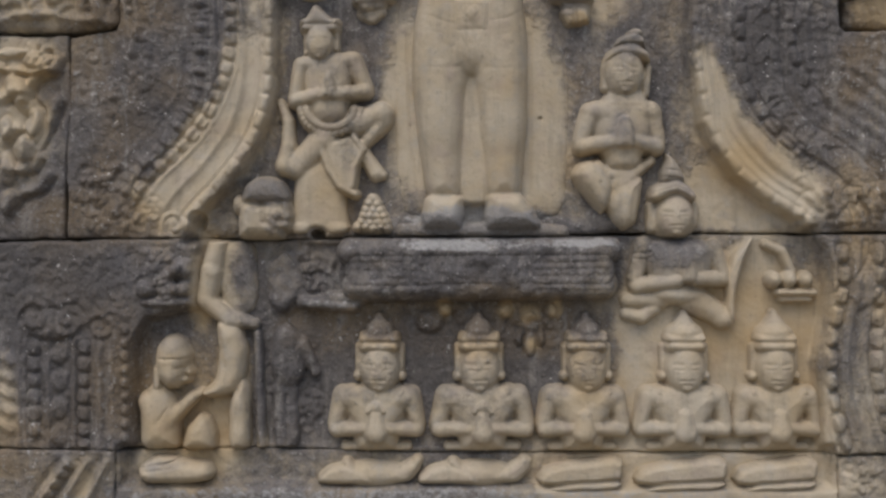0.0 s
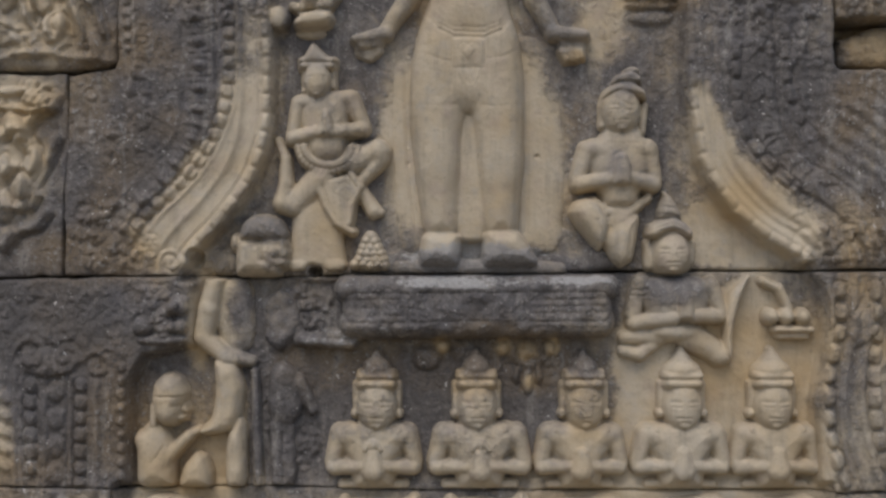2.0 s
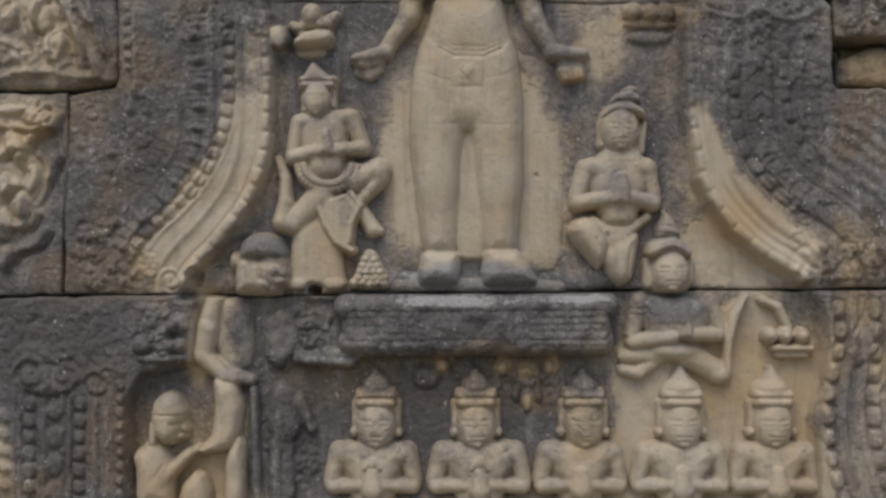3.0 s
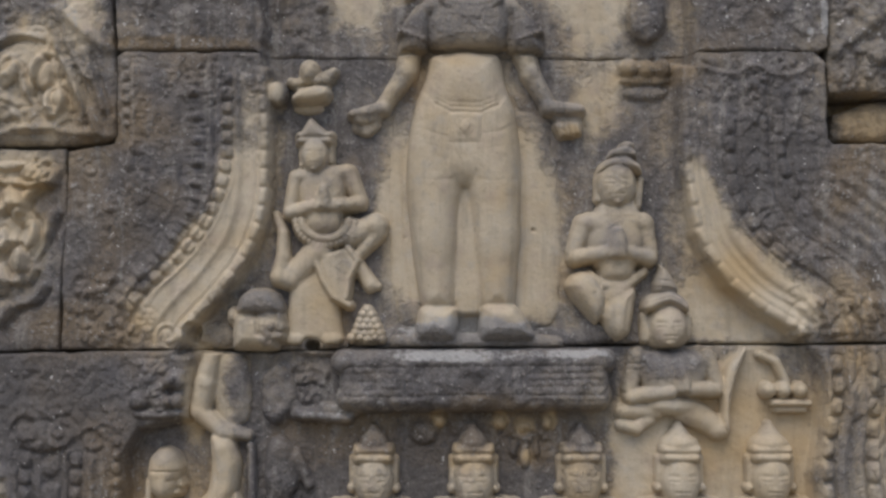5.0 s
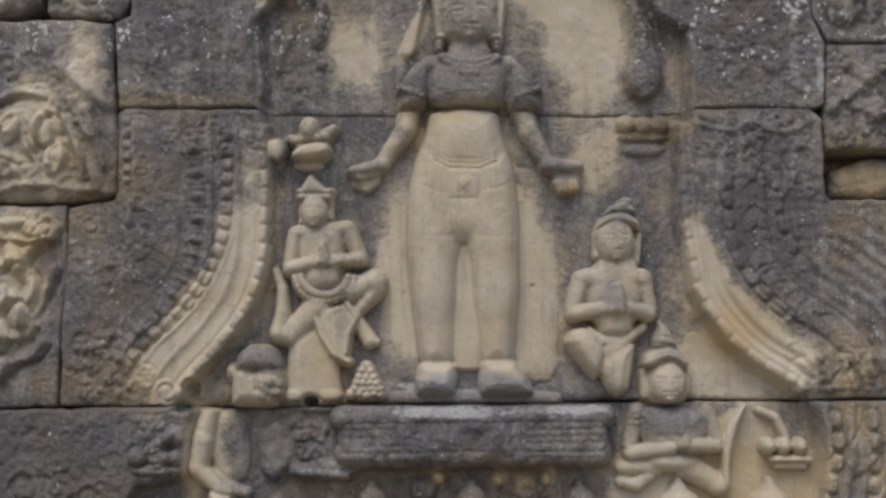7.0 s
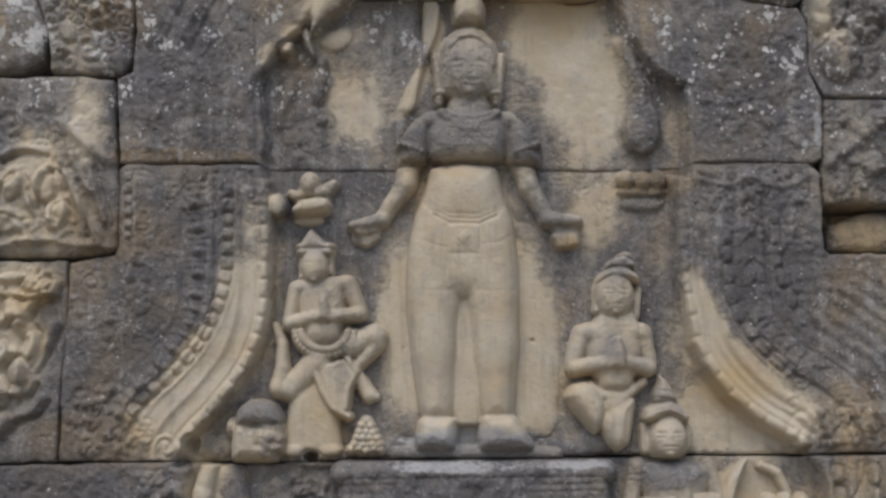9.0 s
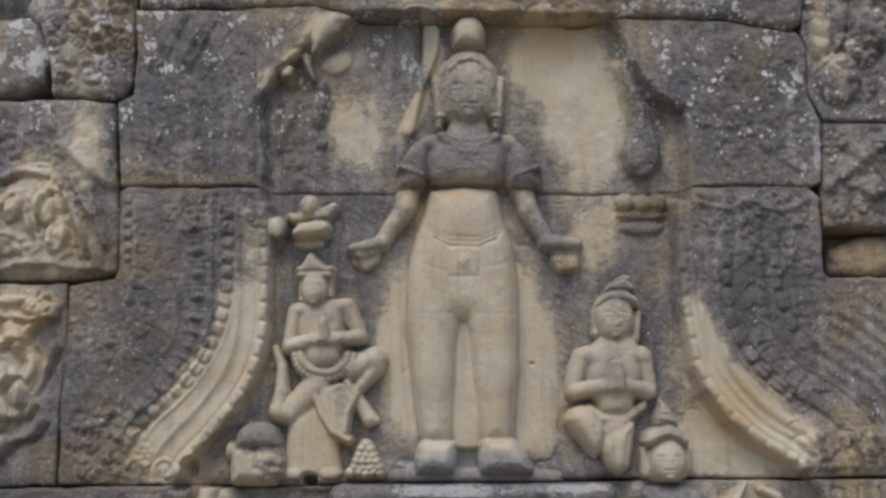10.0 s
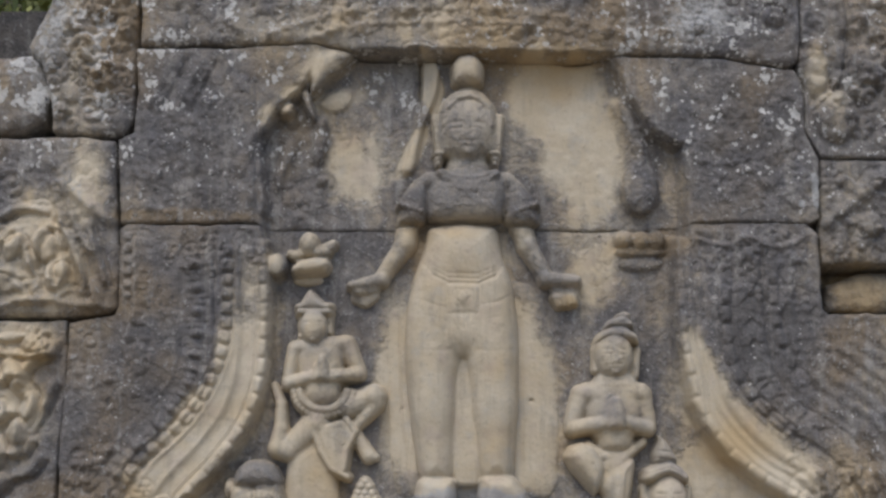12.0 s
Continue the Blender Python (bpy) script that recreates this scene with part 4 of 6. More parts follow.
        h = h + wear * fractal(x, z, 0.035, 308) + 0.0012 * fractal(x, z, 0.02, 303) + 0.0006 * fractal(x, z, 0.006, 304, 2)
        h = blurred(np.maximum(h, low - 0.03), soften)
        ok = h > low
        keep = ok[:-1, :-1] | ok[1:, :-1] | ok[:-1, 1:] | ok[1:, 1:]
        h = np.maximum(h, low - 0.03)
        i = np.clip(np.round((x - X0) / STEP).astype(int), 0, NX - 1)
        k = np.clip(np.round((z - Z0) / STEP).astype(int), 0, NZ - 1)
        crust = np.clip(np.minimum(CRUST[k, i], 1.15) - wash, 0, 1.15)
        ochre, dust = OCHRE[k, i] * 0.7, 0.08 * step_in(fractal(x, z, 0.05, 311), -0.1, 0.5)
        sx, sz = x + 0.010 * fractal(x, z, 0.03, 309), z + 0.010 * fractal(x, z, 0.03, 310)
        for cx, cz, rx, rz, amount, kind in self.stains:
            add = amount * (1 - step_in(np.hypot((sx - cx) / rx, (sz - cz) / rz), 0.45, 1.35))
            if kind == "dust":
                dust = np.clip(dust + add, 0, 0.9)
            elif kind == "ochre":
                ochre = np.clip(ochre + add, 0, 1)
            else:
                crust = np.clip(crust + add, 0, 1.15)
        maps = {"crust": crust, "ochre": ochre, "lichen": LICHEN[k, i], "speck": SPECK[k, i] * 0.8, "dust": dust}
        ob = sheet(self.name, x, z, h, keep, maps, STONE, parent)
        return ob if parent else tagged(ob, self.label, self.category, self.group)


U = 0.0012


def head(f, x, z, w, t, base=-0.03, deep=1.0):
    """A plain worn head: a full oval with brows, lids, a nose, lips and a chin."""
    f.egg(x, z, w, t, base, 0.036)
    f.egg(x, z - t * 0.42, w * 0.78, t * 0.55, base, 0.033)
    f.egg(x, z - t * 0.74, w * 0.30, t * 0.16, base + 0.020, 0.011)
    f.limb(x, z + t * 0.20, x, z - t * 0.16, w * 0.10, w * 0.20, base + 0.027, 0.8)
    f.limb(x - w * 0.16, z - t * 0.19, x + w * 0.16, z - t * 0.19, w * 0.10, w * 0.10, base + 0.030, 0.7)
    f.limb(x - w * 0.30, z - t * 0.42, x + w * 0.30, z - t * 0.42, w * 0.10, w * 0.10, base + 0.027, 0.8)
    f.limb(x - w * 0.20, z - t * 0.54, x + w * 0.20, z - t * 0.54, w * 0.11, w * 0.11, base + 0.026, 0.8)
    for s in (-1, 1):
        f.limb(x + s * w * 0.14, z + t * 0.20, x + s * w * 0.45, z + t * 0.29, w * 0.08, w * 0.09, base + 0.027, 0.7)
        f.limb(x + s * w * 0.45, z + t * 0.29, x + s * w * 0.80, z + t * 0.18, w * 0.09, w * 0.07, base + 0.025, 0.7, base + 0.017)
        f.groove(x + s * w * 0.26, z + t * 0.13, x + s * w * 0.64, z + t * 0.14, w * 0.10, 0.0022 * deep)
        f.limb(x + s * w * 0.28, z + t * 0.02, x + s * w * 0.60, z + t * 0.02, w * 0.09, w * 0.08, base + 0.024, 0.8)
        f.groove(x + s * w * 0.24, z - t * 0.06, x + s * w * 0.62, z - t * 0.05, w * 0.05, 0.0018 * deep)
    f.groove(x - w * 0.34, z - t * 0.475, x + w * 0.34, z - t * 0.475, w * 0.05, 0.0026 * deep)
    f.groove(x - w * 0.18, z - t * 0.65, x + w * 0.18, z - t * 0.65, w * 0.10, 0.0018 * deep)


# the standing figure in the middle
f = Relief("standing_statue", "tall standing carved statue, cream legs and grey chest", "statue")
f.body([(-0.0123, 2.2709), (0.1377, 2.2708), (0.1472, 2.2085), (0.1702, 2.1402), (0.1819, 2.0599), (0.1826, 1.9553), (0.1637, 1.8513), (0.1270, 1.8025), (0.0883, 1.8636), (0.0619, 1.9836), (0.0348, 1.8636), (-0.0067, 1.8027), (-0.0480, 1.8515), (-0.0675, 1.9555), (-0.0651, 2.0601), (-0.0517, 2.1404), (-0.0259, 2.2086)], -0.048, 0.058, 0.0672)
f.body([(-0.0602, 2.0724), (-0.0651, 2.0108), (-0.0614, 1.9126), (-0.0516, 1.8210), (-0.0334, 1.7032), (0.0405, 1.7031), (0.0444, 1.8209), (0.0482, 1.9003), (0.0545, 1.9837), (0.0329, 2.1589), (-0.0284, 2.1590)], -0.048, 0.056, 0.0528)
f.body([(0.0619, 1.9836), (0.0738, 1.8941), (0.0832, 1.8026), (0.0926, 1.7030), (0.1690, 1.7029), (0.1769, 1.8208), (0.1823, 1.9124), (0.1817, 2.0106), (0.1771, 2.0722), (0.1506, 2.1589), (0.0893, 2.1589)], -0.048, 0.057, 0.0540)
f.egg(-0.0041, 1.8759, 0.0456, 0.1080, -0.030, 0.042)
f.egg(0.1297, 1.8757, 0.0480, 0.1080, -0.030, 0.042)
f.egg(0.0625, 2.2011, 0.0696, 0.0648, -0.020, 0.034)
f.body([(-0.0382, 1.7177), (0.0417, 1.7176), (0.0465, 1.6789), (0.0416, 1.6378), (-0.0431, 1.6379), (-0.0479, 1.6633)], -0.045, 0.066, 0.0312)
f.body([(0.0951, 1.7224), (0.1679, 1.7223), (0.1919, 1.6908), (0.2111, 1.6545), (0.2037, 1.6376), (0.0900, 1.6377), (0.0877, 1.6752)], -0.045, 0.070, 0.0336)
for k in range(4):
    f.groove(-0.0286 + k * 0.0180, 1.6645, -0.0286 + k * 0.0180, 1.6403, 0.0016, 0.003)
    f.groove(0.1094 + k * 0.0216, 1.6643, 0.1142 + k * 0.0216, 1.6401, 0.0016, 0.003)
f.body([(0.0399, 1.9738), (0.0838, 1.9738), (0.1071, 1.6933), (0.0272, 1.6934)], -0.050, 0.026, 0.0120)
f.limb(-0.0891, 1.6404, 0.2557, 1.6375, 0.0192, 0.0180, -0.045, 1.5)
# forearms and open hands
f.limb(-0.0590, 2.2734, -0.0652, 2.2273, 0.0252, 0.0240, -0.045, 1.2)
f.limb(-0.0652, 2.2273, -0.1166, 2.1516, 0.0240, 0.0168, -0.045, 1.3)
f.limb(-0.1166, 2.1467, -0.1827, 2.1318, 0.0168, 0.0096, -0.038, 1.3, -0.024)
f.limb(-0.1337, 2.1269, -0.1728, 2.1195, 0.0120, 0.0084, -0.042, 1.3, -0.030)
f.body([(-0.1851, 2.1269), (-0.1288, 2.1269), (-0.1190, 2.1071), (-0.1507, 2.0799), (-0.1874, 2.0972)], -0.052, 0.016, 0.0144)
f.limb(0.1906, 2.2732, 0.2050, 2.2234, 0.0264, 0.0228, -0.045, 1.2)
f.limb(0.2050, 2.2234, 0.2438, 2.1513, 0.0228, 0.0180, -0.045, 1.3)
f.limb(0.2438, 2.1464, 0.3099, 2.1414, 0.0180, 0.0120, -0.038, 1.3, -0.022)
f.body([(0.2473, 2.1340), (0.3148, 2.1364), (0.3194, 2.1067), (0.2971, 2.0771), (0.2654, 2.0894)], -0.050, 0.022, 0.0216)
for k in range(4):
    f.limb(0.2631 + k * 0.0132, 2.1068, 0.2703 + k * 0.0120, 2.0870 + k * 0.0024, 0.0072, 0.0060, -0.030, 0.9)
# waistcloth: a sagging belt, a clasp, pleats and the hem
for low in (0.0, 0.0108, 0.0204):
    for ax, az, bx, bz in ((-0.0284, 2.1838, -0.0014, 2.1490), (-0.0014, 2.1490, 0.0304, 2.1317), (0.0304, 2.1317, 0.0941, 2.1304), (0.0941, 2.1304, 0.1310, 2.1465), (0.1310, 2.1465, 0.1581, 2.1837)):
        f.groove(ax, az + low, bx, bz + low, 0.0024, 0.0046 - low * 0.12)
f.body([(0.0255, 2.1317), (0.0954, 2.1316), (0.0939, 2.0698), (0.0279, 2.0699)], 0.004, 0.008, 0.0060)
f.egg(0.0585, 2.0983, 0.0180, 0.0180, 0.009, 0.008)
f.groove(0.0414, 2.0983, 0.0586, 2.1156, 0.0016, 0.003)
f.groove(0.0586, 2.1156, 0.0756, 2.0982, 0.0016, 0.003)
f.groove(0.0756, 2.0982, 0.0585, 2.0810, 0.0016, 0.003)
f.groove(0.0585, 2.0810, 0.0414, 2.0983, 0.0016, 0.003)
f.groove(0.0231, 2.1280, 0.0266, 2.0674, 0.0018, 0.003)
f.groove(0.0978, 2.1279, 0.0951, 2.0674, 0.0018, 0.003)
f.groove(0.0254, 2.0649, 0.0963, 2.0649, 0.0018, 0.003)
for ax, az, bx, bz in ((0.0327, 2.0625, 0.0473, 2.0292), (0.0462, 2.0625, 0.0534, 2.0329), (0.0609, 2.0624, 0.0608, 2.0304), (0.0755, 2.0624, 0.0693, 2.0329), (0.0902, 2.0624, 0.0767, 2.0291)):
    f.groove(ax, az, bx, bz, 0.0016, 0.0026)
f.groove(0.0473, 2.0279, 0.0424, 1.9935, 0.0018, 0.002)
f.groove(0.0767, 2.0279, 0.0839, 1.9935, 0.0018, 0.002)
f.groove(-0.0406, 2.0996, -0.0064, 2.0847, 0.0018, 0.0022)
f.groove(-0.0064, 2.0847, 0.0230, 2.0773, 0.0018, 0.0022)
f.groove(0.1013, 2.0846, 0.1356, 2.0895, 0.0018, 0.0022)
f.groove(0.1356, 2.0895, 0.1651, 2.1068, 0.0018, 0.0022)
f.groove(-0.0578, 2.0700, 0.0205, 2.0501, 0.0014, 0.0014)
f.groove(0.1036, 2.0501, 0.1746, 2.0648, 0.0014, 0.0014)
f.groove(-0.0626, 1.9887, -0.0040, 1.9837, 0.0018, 0.0012)
f.groove(-0.0040, 1.9837, 0.0546, 1.9886, 0.0018, 0.0012)
f.groove(0.0668, 1.9886, 0.1253, 1.9824, 0.0018, 0.0012)
f.groove(0.1253, 1.9824, 0.1803, 1.9884, 0.0018, 0.0012)
# chest, shoulders and upper arms
f.body([(-0.0143, 2.2672), (-0.0230, 2.3352), (-0.0041, 2.3752), (0.0387, 2.3907), (0.1117, 2.3906), (0.1518, 2.3749), (0.1651, 2.3348), (0.1480, 2.2668)], -0.040, 0.058, 0.0408)
f.limb(-0.0117, 2.3649, 0.1592, 2.3645, 0.0240, 0.0240, -0.034, 1.6)
f.body([(0.0035, 2.3856), (-0.0431, 2.3779), (-0.0719, 2.3392), (-0.0867, 2.2622), (-0.0193, 2.2621), (-0.0117, 2.3288)], -0.045, 0.047, 0.0324)
f.body([(0.1418, 2.3853), (0.1845, 2.3774), (0.2166, 2.3386), (0.2404, 2.2615), (0.1530, 2.2617), (0.1487, 2.3284)], -0.045, 0.047, 0.0348)
for s, ax, az in ((-1, -0.0531, 2.3160), (1, 0.2012, 2.3154)):
    for k in range(4):
        f.groove(ax - 0.0312, az - s * 0.0108 - k * 0.0108, ax + 0.0312, az + s * 0.0108 - k * 0.0108, 0.0016, 0.0022)
    for k in range(5):
        f.egg(ax + (k - 2) * 0.0120, az + s * (k - 2) * 0.0042 - 0.0156, 0.0048, 0.0060, 0.003, 0.007)
f.groove(-0.0155, 2.3352, -0.0156, 2.2698, 0.0030, 0.0018)
f.groove(0.1513, 2.3349, 0.1493, 2.2694, 0.0030, 0.0018)
f.limb(0.0742, 2.4257, 0.0739, 2.3854, 0.0384, 0.0528, -0.040, 0.85)
f.groove(0.0287, 2.4037, 0.1194, 2.4035, 0.0014, 0.002)
f.groove(0.0261, 2.3920, 0.1218, 2.3918, 0.0014, 0.002)
# head: tall bound hair, long ears with discs, a round knot on top
f.body([(0.0037, 2.5084), (0.0102, 2.5480), (0.0396, 2.5771), (0.0753, 2.5877), (0.1108, 2.5770), (0.1385, 2.5451), (0.1470, 2.5082), (0.1397, 2.4165), (0.0073, 2.4168)], -0.045, 0.046, 0.0336)
head(f, 0.0733, 2.4807, 0.0528, 0.0696, -0.011, 1.9)
f.limb(0.0214, 2.4900, 0.0317, 2.5295, 0.0042, 0.0042, 0.001, 0.9)
f.limb(0.0317, 2.5295, 0.0521, 2.5506, 0.0042, 0.0042, 0.005, 0.9)
f.limb(0.0521, 2.5506, 0.0751, 2.5559, 0.0042, 0.0042, 0.007, 0.9)
f.limb(0.0751, 2.5559, 0.1004, 2.5505, 0.0042, 0.0042, 0.005, 0.9)
f.limb(0.1004, 2.5505, 0.1193, 2.5293, 0.0042, 0.0042, 0.003, 0.9)
f.limb(0.1193, 2.5293, 0.1278, 2.4898, 0.0042, 0.0042, 0.001, 0.9)
f.limb(0.0012, 2.5163, 0.0086, 2.4350, 0.0084, 0.0072, -0.030, 1.6)
f.limb(0.1484, 2.5161, 0.1399, 2.4374, 0.0084, 0.0072, -0.030, 1.6)
for ex, ez in ((0.0086, 2.4272), (0.1335, 2.4269)):
    f.egg(ex, ez, 0.0144, 0.0072, -0.026, 0.024)
    f.egg(ex, ez - 0.0120, 0.0108, 0.0060, -0.026, 0.020)
    f.egg(ex, ez - 0.0228, 0.0084, 0.0072, -0.026, 0.017)
f.body([(0.0383, 2.5825), (0.0347, 2.6331), (0.0502, 2.6586), (0.0758, 2.6666), (0.1013, 2.6585), (0.1139, 2.6330), (0.1096, 2.5823)], -0.045, 0.056, 0.0312)
f.groove(0.0371, 2.5864, 0.1122, 2.5863, 0.0020, 0.006)
for k in range(15):
    a = radians(200 + 10.0 * k)
    cx, cz = 0.0739, 2.3893
    f.egg(cx + 0.0672 * math.cos(a), cz + 0.0360 * math.sin(a), 0.0060, 0.0072, 0.012, 0.008)
    f.egg(cx + 0.0600 * math.cos(a), cz + 0.0228 * math.sin(a), 0.0048, 0.0048, 0.013, 0.006)
for k in range(5):
    f.egg(0.0535 + k * 0.0090, 2.3415 - (0.0048 if k == 2 else 0.0), 0.0048, 0.0096, 0.017, 0.006)
# the joints of the wall go through it
f.groove(-0.0992, 2.2623, -0.0118, 2.2672, 0.0030, 0.020)
f.groove(-0.0118, 2.2685, 0.1505, 2.2694, 0.0030, 0.024)
f.groove(0.1505, 2.2655, 0.2566, 2.2615, 0.0030, 0.020)
f.stain(0.0710, 2.3286, 0.1320, 0.0744, 0.55, "dust")
f.stain(0.0721, 2.4912, 0.0624, 0.0840, 0.42, "dust")
f.stain(0.0732, 2.6518, 0.0360, 0.0168, 0.5, "dust")
f.stain(-0.0493, 2.3031, 0.0432, 0.0480, 0.35, "crust")
f.stain(0.2073, 2.3026, 0.0432, 0.0480, 0.35, "crust")
f.stain(0.2596, 2.1389, 0.0744, 0.0264, 0.65, "dust")
f.stain(0.2232, 2.1960, 0.0312, 0.0528, 0.45, "dust")
f.stain(-0.1447, 2.1392, 0.0552, 0.0192, 0.55, "dust")
f.stain(-0.0044, 1.6523, 0.0528, 0.0264, 0.80, "dust")
f.stain(0.1469, 1.6570, 0.0696, 0.0360, 0.80, "dust")
f.stain(0.0863, 1.6401, 0.1800, 0.0144, 0.70, "dust")
f.stain(0.0651, 2.2484, 0.0624, 0.0216, 0.35, "ochre")
f.stain(0.1355, 1.8025, 0.0360, 0.0840, 0.40, "ochre")
f.stain(0.0018, 1.7905, 0.0312, 0.0720, 0.30, "ochre")
f.stain(0.2899, 2.0907, 0.0288, 0.0216, 0.6, "ochre")
f.build(join=0.6, wash=0.46, bottom=1.6267, soften=2)

# flat robe panels behind the legs
f = Relief("robe_panel", "cream carved robe edge hanging flat behind the legs", "carving", "robe edges")
f.body([(-0.1043, 2.1466), (-0.0468, 2.1714), (-0.0345, 2.0847), (-0.0346, 1.8881), (-0.0165, 1.6693), (-0.0830, 1.6694), (-0.1013, 1.7663), (-0.1064, 1.9127)], -0.060, 0.013, 0.0312)
f.groove(-0.0749, 2.0601, -0.0698, 1.8637, 0.004, 0.003)
f.groove(-0.0698, 1.8637, -0.0528, 1.7299, 0.004, 0.003)
f.build(low=NICHE - 0.004, wash=0.15)
f = Relief("robe_panel", "cream carved robe edge hanging flat behind the legs", "carving", "robe edges")
f.body([(0.1555, 2.1465), (0.2106, 2.1464), (0.2471, 2.0969), (0.2695, 1.9982), (0.2733, 1.8634), (0.2645, 1.6689), (0.1530, 1.6690)], -0.060, 0.016, 0.0360)
f.groove(0.1868, 2.0599, 0.1848, 1.7174, 0.006, 0.004)
f.groove(0.2077, 1.8805, 0.2101, 1.8805, 0.003, 0.012)
f.build(low=NICHE - 0.004, wash=0.15)

# the crouching figure on its stump
f = Relief("crouching_statue", "small carved crouching statue with joined palms", "statue")
head(f, -0.2642, 2.0405, 0.0288, 0.0396, -0.022)
f.body([(-0.2999, 2.0850), (-0.2757, 2.1282), (-0.2536, 2.1072), (-0.2290, 2.0849), (-0.2314, 2.0726), (-0.2974, 2.0726)], -0.038, 0.038, 0.0180)
f.limb(-0.2962, 2.0850, -0.2314, 2.0849, 0.0048, 0.0048, -0.010, 0.9)
f.limb(-0.2937, 2.0726, -0.2338, 2.0726, 0.0060, 0.0060, -0.010, 0.9)
f.limb(-0.2924, 2.0627, -0.2922, 2.0233, 0.0060, 0.0060, -0.035, 1.4)
f.limb(-0.2301, 2.0701, -0.2287, 2.0294, 0.0060, 0.0060, -0.035, 1.4)
f.egg(-0.2934, 2.0184, 0.0060, 0.0072, -0.035, 0.020)
f.body([(-0.2970, 2.0110), (-0.2750, 2.0159), (-0.2360, 2.0159), (-0.1994, 2.0208), (-0.1919, 1.9802), (-0.1989, 1.9128), (-0.2134, 1.8761), (-0.2779, 1.8762), (-0.2939, 1.9129), (-0.3016, 1.9742)], -0.046, 0.044, 0.0408)
f.limb(-0.2944, 1.9963, -0.1969, 2.0036, 0.0192, 0.0204, -0.042, 1.6)
f.limb(-0.3042, 1.9938, -0.3171, 1.9227, 0.0192, 0.0168, -0.044, 1.6)
f.limb(-0.3158, 1.9178, -0.2575, 1.9324, 0.0156, 0.0132, -0.030, 1.3, -0.008)
f.limb(-0.1944, 2.0036, -0.1674, 1.9470, 0.0216, 0.0168, -0.044, 1.6)
f.limb(-0.1674, 1.9385, -0.2307, 1.9300, 0.0156, 0.0132, -0.030, 1.3, -0.008)
f.body([(-0.2504, 1.9766), (-0.2382, 1.9766), (-0.2283, 1.9496), (-0.2233, 1.9177), (-0.2647, 1.9177), (-0.2600, 1.9496)], 0.000, 0.018, 0.0144)
f.groove(-0.2443, 1.9717, -0.2440, 1.9226, 0.0013, 0.004)
f.egg(-0.2439, 1.8957, 0.0408, 0.0312, -0.040, 0.042)
for k in range(17):
    a = radians(186 + 10.4 * k)
    cx, cz = -0.2403, 1.9030
    f.egg(cx + 0.0648 * math.cos(a), cz + 0.0552 * math.sin(a), 0.0078, 0.0090, -0.024, 0.012)
    f.egg(cx + 0.0516 * math.cos(a), cz + 0.0432 * math.sin(a), 0.0084, 0.0084, -0.014, 0.008)
f.limb(-0.3487, 1.9142, -0.3326, 1.8738, 0.0084, 0.0132, -0.045, 1.3)
f.limb(-0.3326, 1.8738, -0.3322, 1.8214, 0.0132, 0.0168, -0.045, 1.3)
f.limb(-0.3322, 1.8214, -0.3391, 1.7812, 0.0168, 0.0216, -0.045, 1.2)
f.limb(-0.3391, 1.7788, -0.3173, 1.7727, 0.0216, 0.0228, -0.045, 1.2)
f.limb(-0.3173, 1.7739, -0.2569, 1.8322, 0.0228, 0.0336, -0.045, 1.1)
f.limb(-0.1890, 1.8688, -0.1332, 1.8931, 0.0288, 0.0240, -0.045, 1.2)
f.egg(-0.1331, 1.8882, 0.0276, 0.0276, -0.045, 0.034)
f.limb(-0.1270, 1.8736, -0.1719, 1.8248, 0.0192, 0.0132, -0.044, 1.4)
f.limb(-0.1694, 1.8053, -0.1438, 1.7628, 0.0132, 0.0168, -0.045, 1.2)
f.limb(-0.1438, 1.7591, -0.1304, 1.7591, 0.0144, 0.0096, -0.045, 1.4)
f.body([(-0.2593, 1.8249), (-0.1962, 1.8444), (-0.1718, 1.8126), (-0.1863, 1.7762), (-0.1934, 1.7373), (-0.1812, 1.7179), (-0.2054, 1.7119), (-0.2298, 1.7422), (-0.2469, 1.7787)], -0.040, 0.026, 0.0096)
for ax, az, bx, bz in ((-0.2593, 1.8128, -0.2457, 1.7714), (-0.2457, 1.7714, -0.2225, 1.7349), (-0.2225, 1.7349, -0.1885, 1.7179), (-0.1914, 1.8395, -0.1718, 1.8126), (-0.1718, 1.8126, -0.1899, 1.7762), (-0.1899, 1.7762, -0.1958, 1.7349)):
    f.limb(ax, az, bx, bz, 0.0060, 0.0060, -0.018, 1.0)
f.body([(-0.3172, 1.7666), (-0.2592, 1.8030), (-0.2105, 1.7665), (-0.2078, 1.6937), (-0.1978, 1.6285), (-0.3307, 1.6287), (-0.3240, 1.6939)], -0.052, 0.026, 0.0312)
f.egg(-0.3043, 1.6455, 0.0216, 0.0144, -0.035, 0.014)
f.egg(-0.2281, 1.6454, 0.0240, 0.0144, -0.035, 0.014)
f.groove(-0.2752, 1.6358, -0.2583, 1.6310, 0.008, 0.050)
f.stain(-0.2645, 2.0899, 0.0408, 0.0360, 0.55, "dust")
f.stain(-0.2420, 1.9962, 0.0768, 0.0288, 0.38, "dust")
f.stain(-0.2413, 1.8639, 0.0720, 0.0312, 0.30, "dust")
f.stain(-0.3182, 1.9056, 0.0192, 0.0192, 0.25, "dust")
f.build(step=0.0017, bottom=1.6340, wash=0.90)

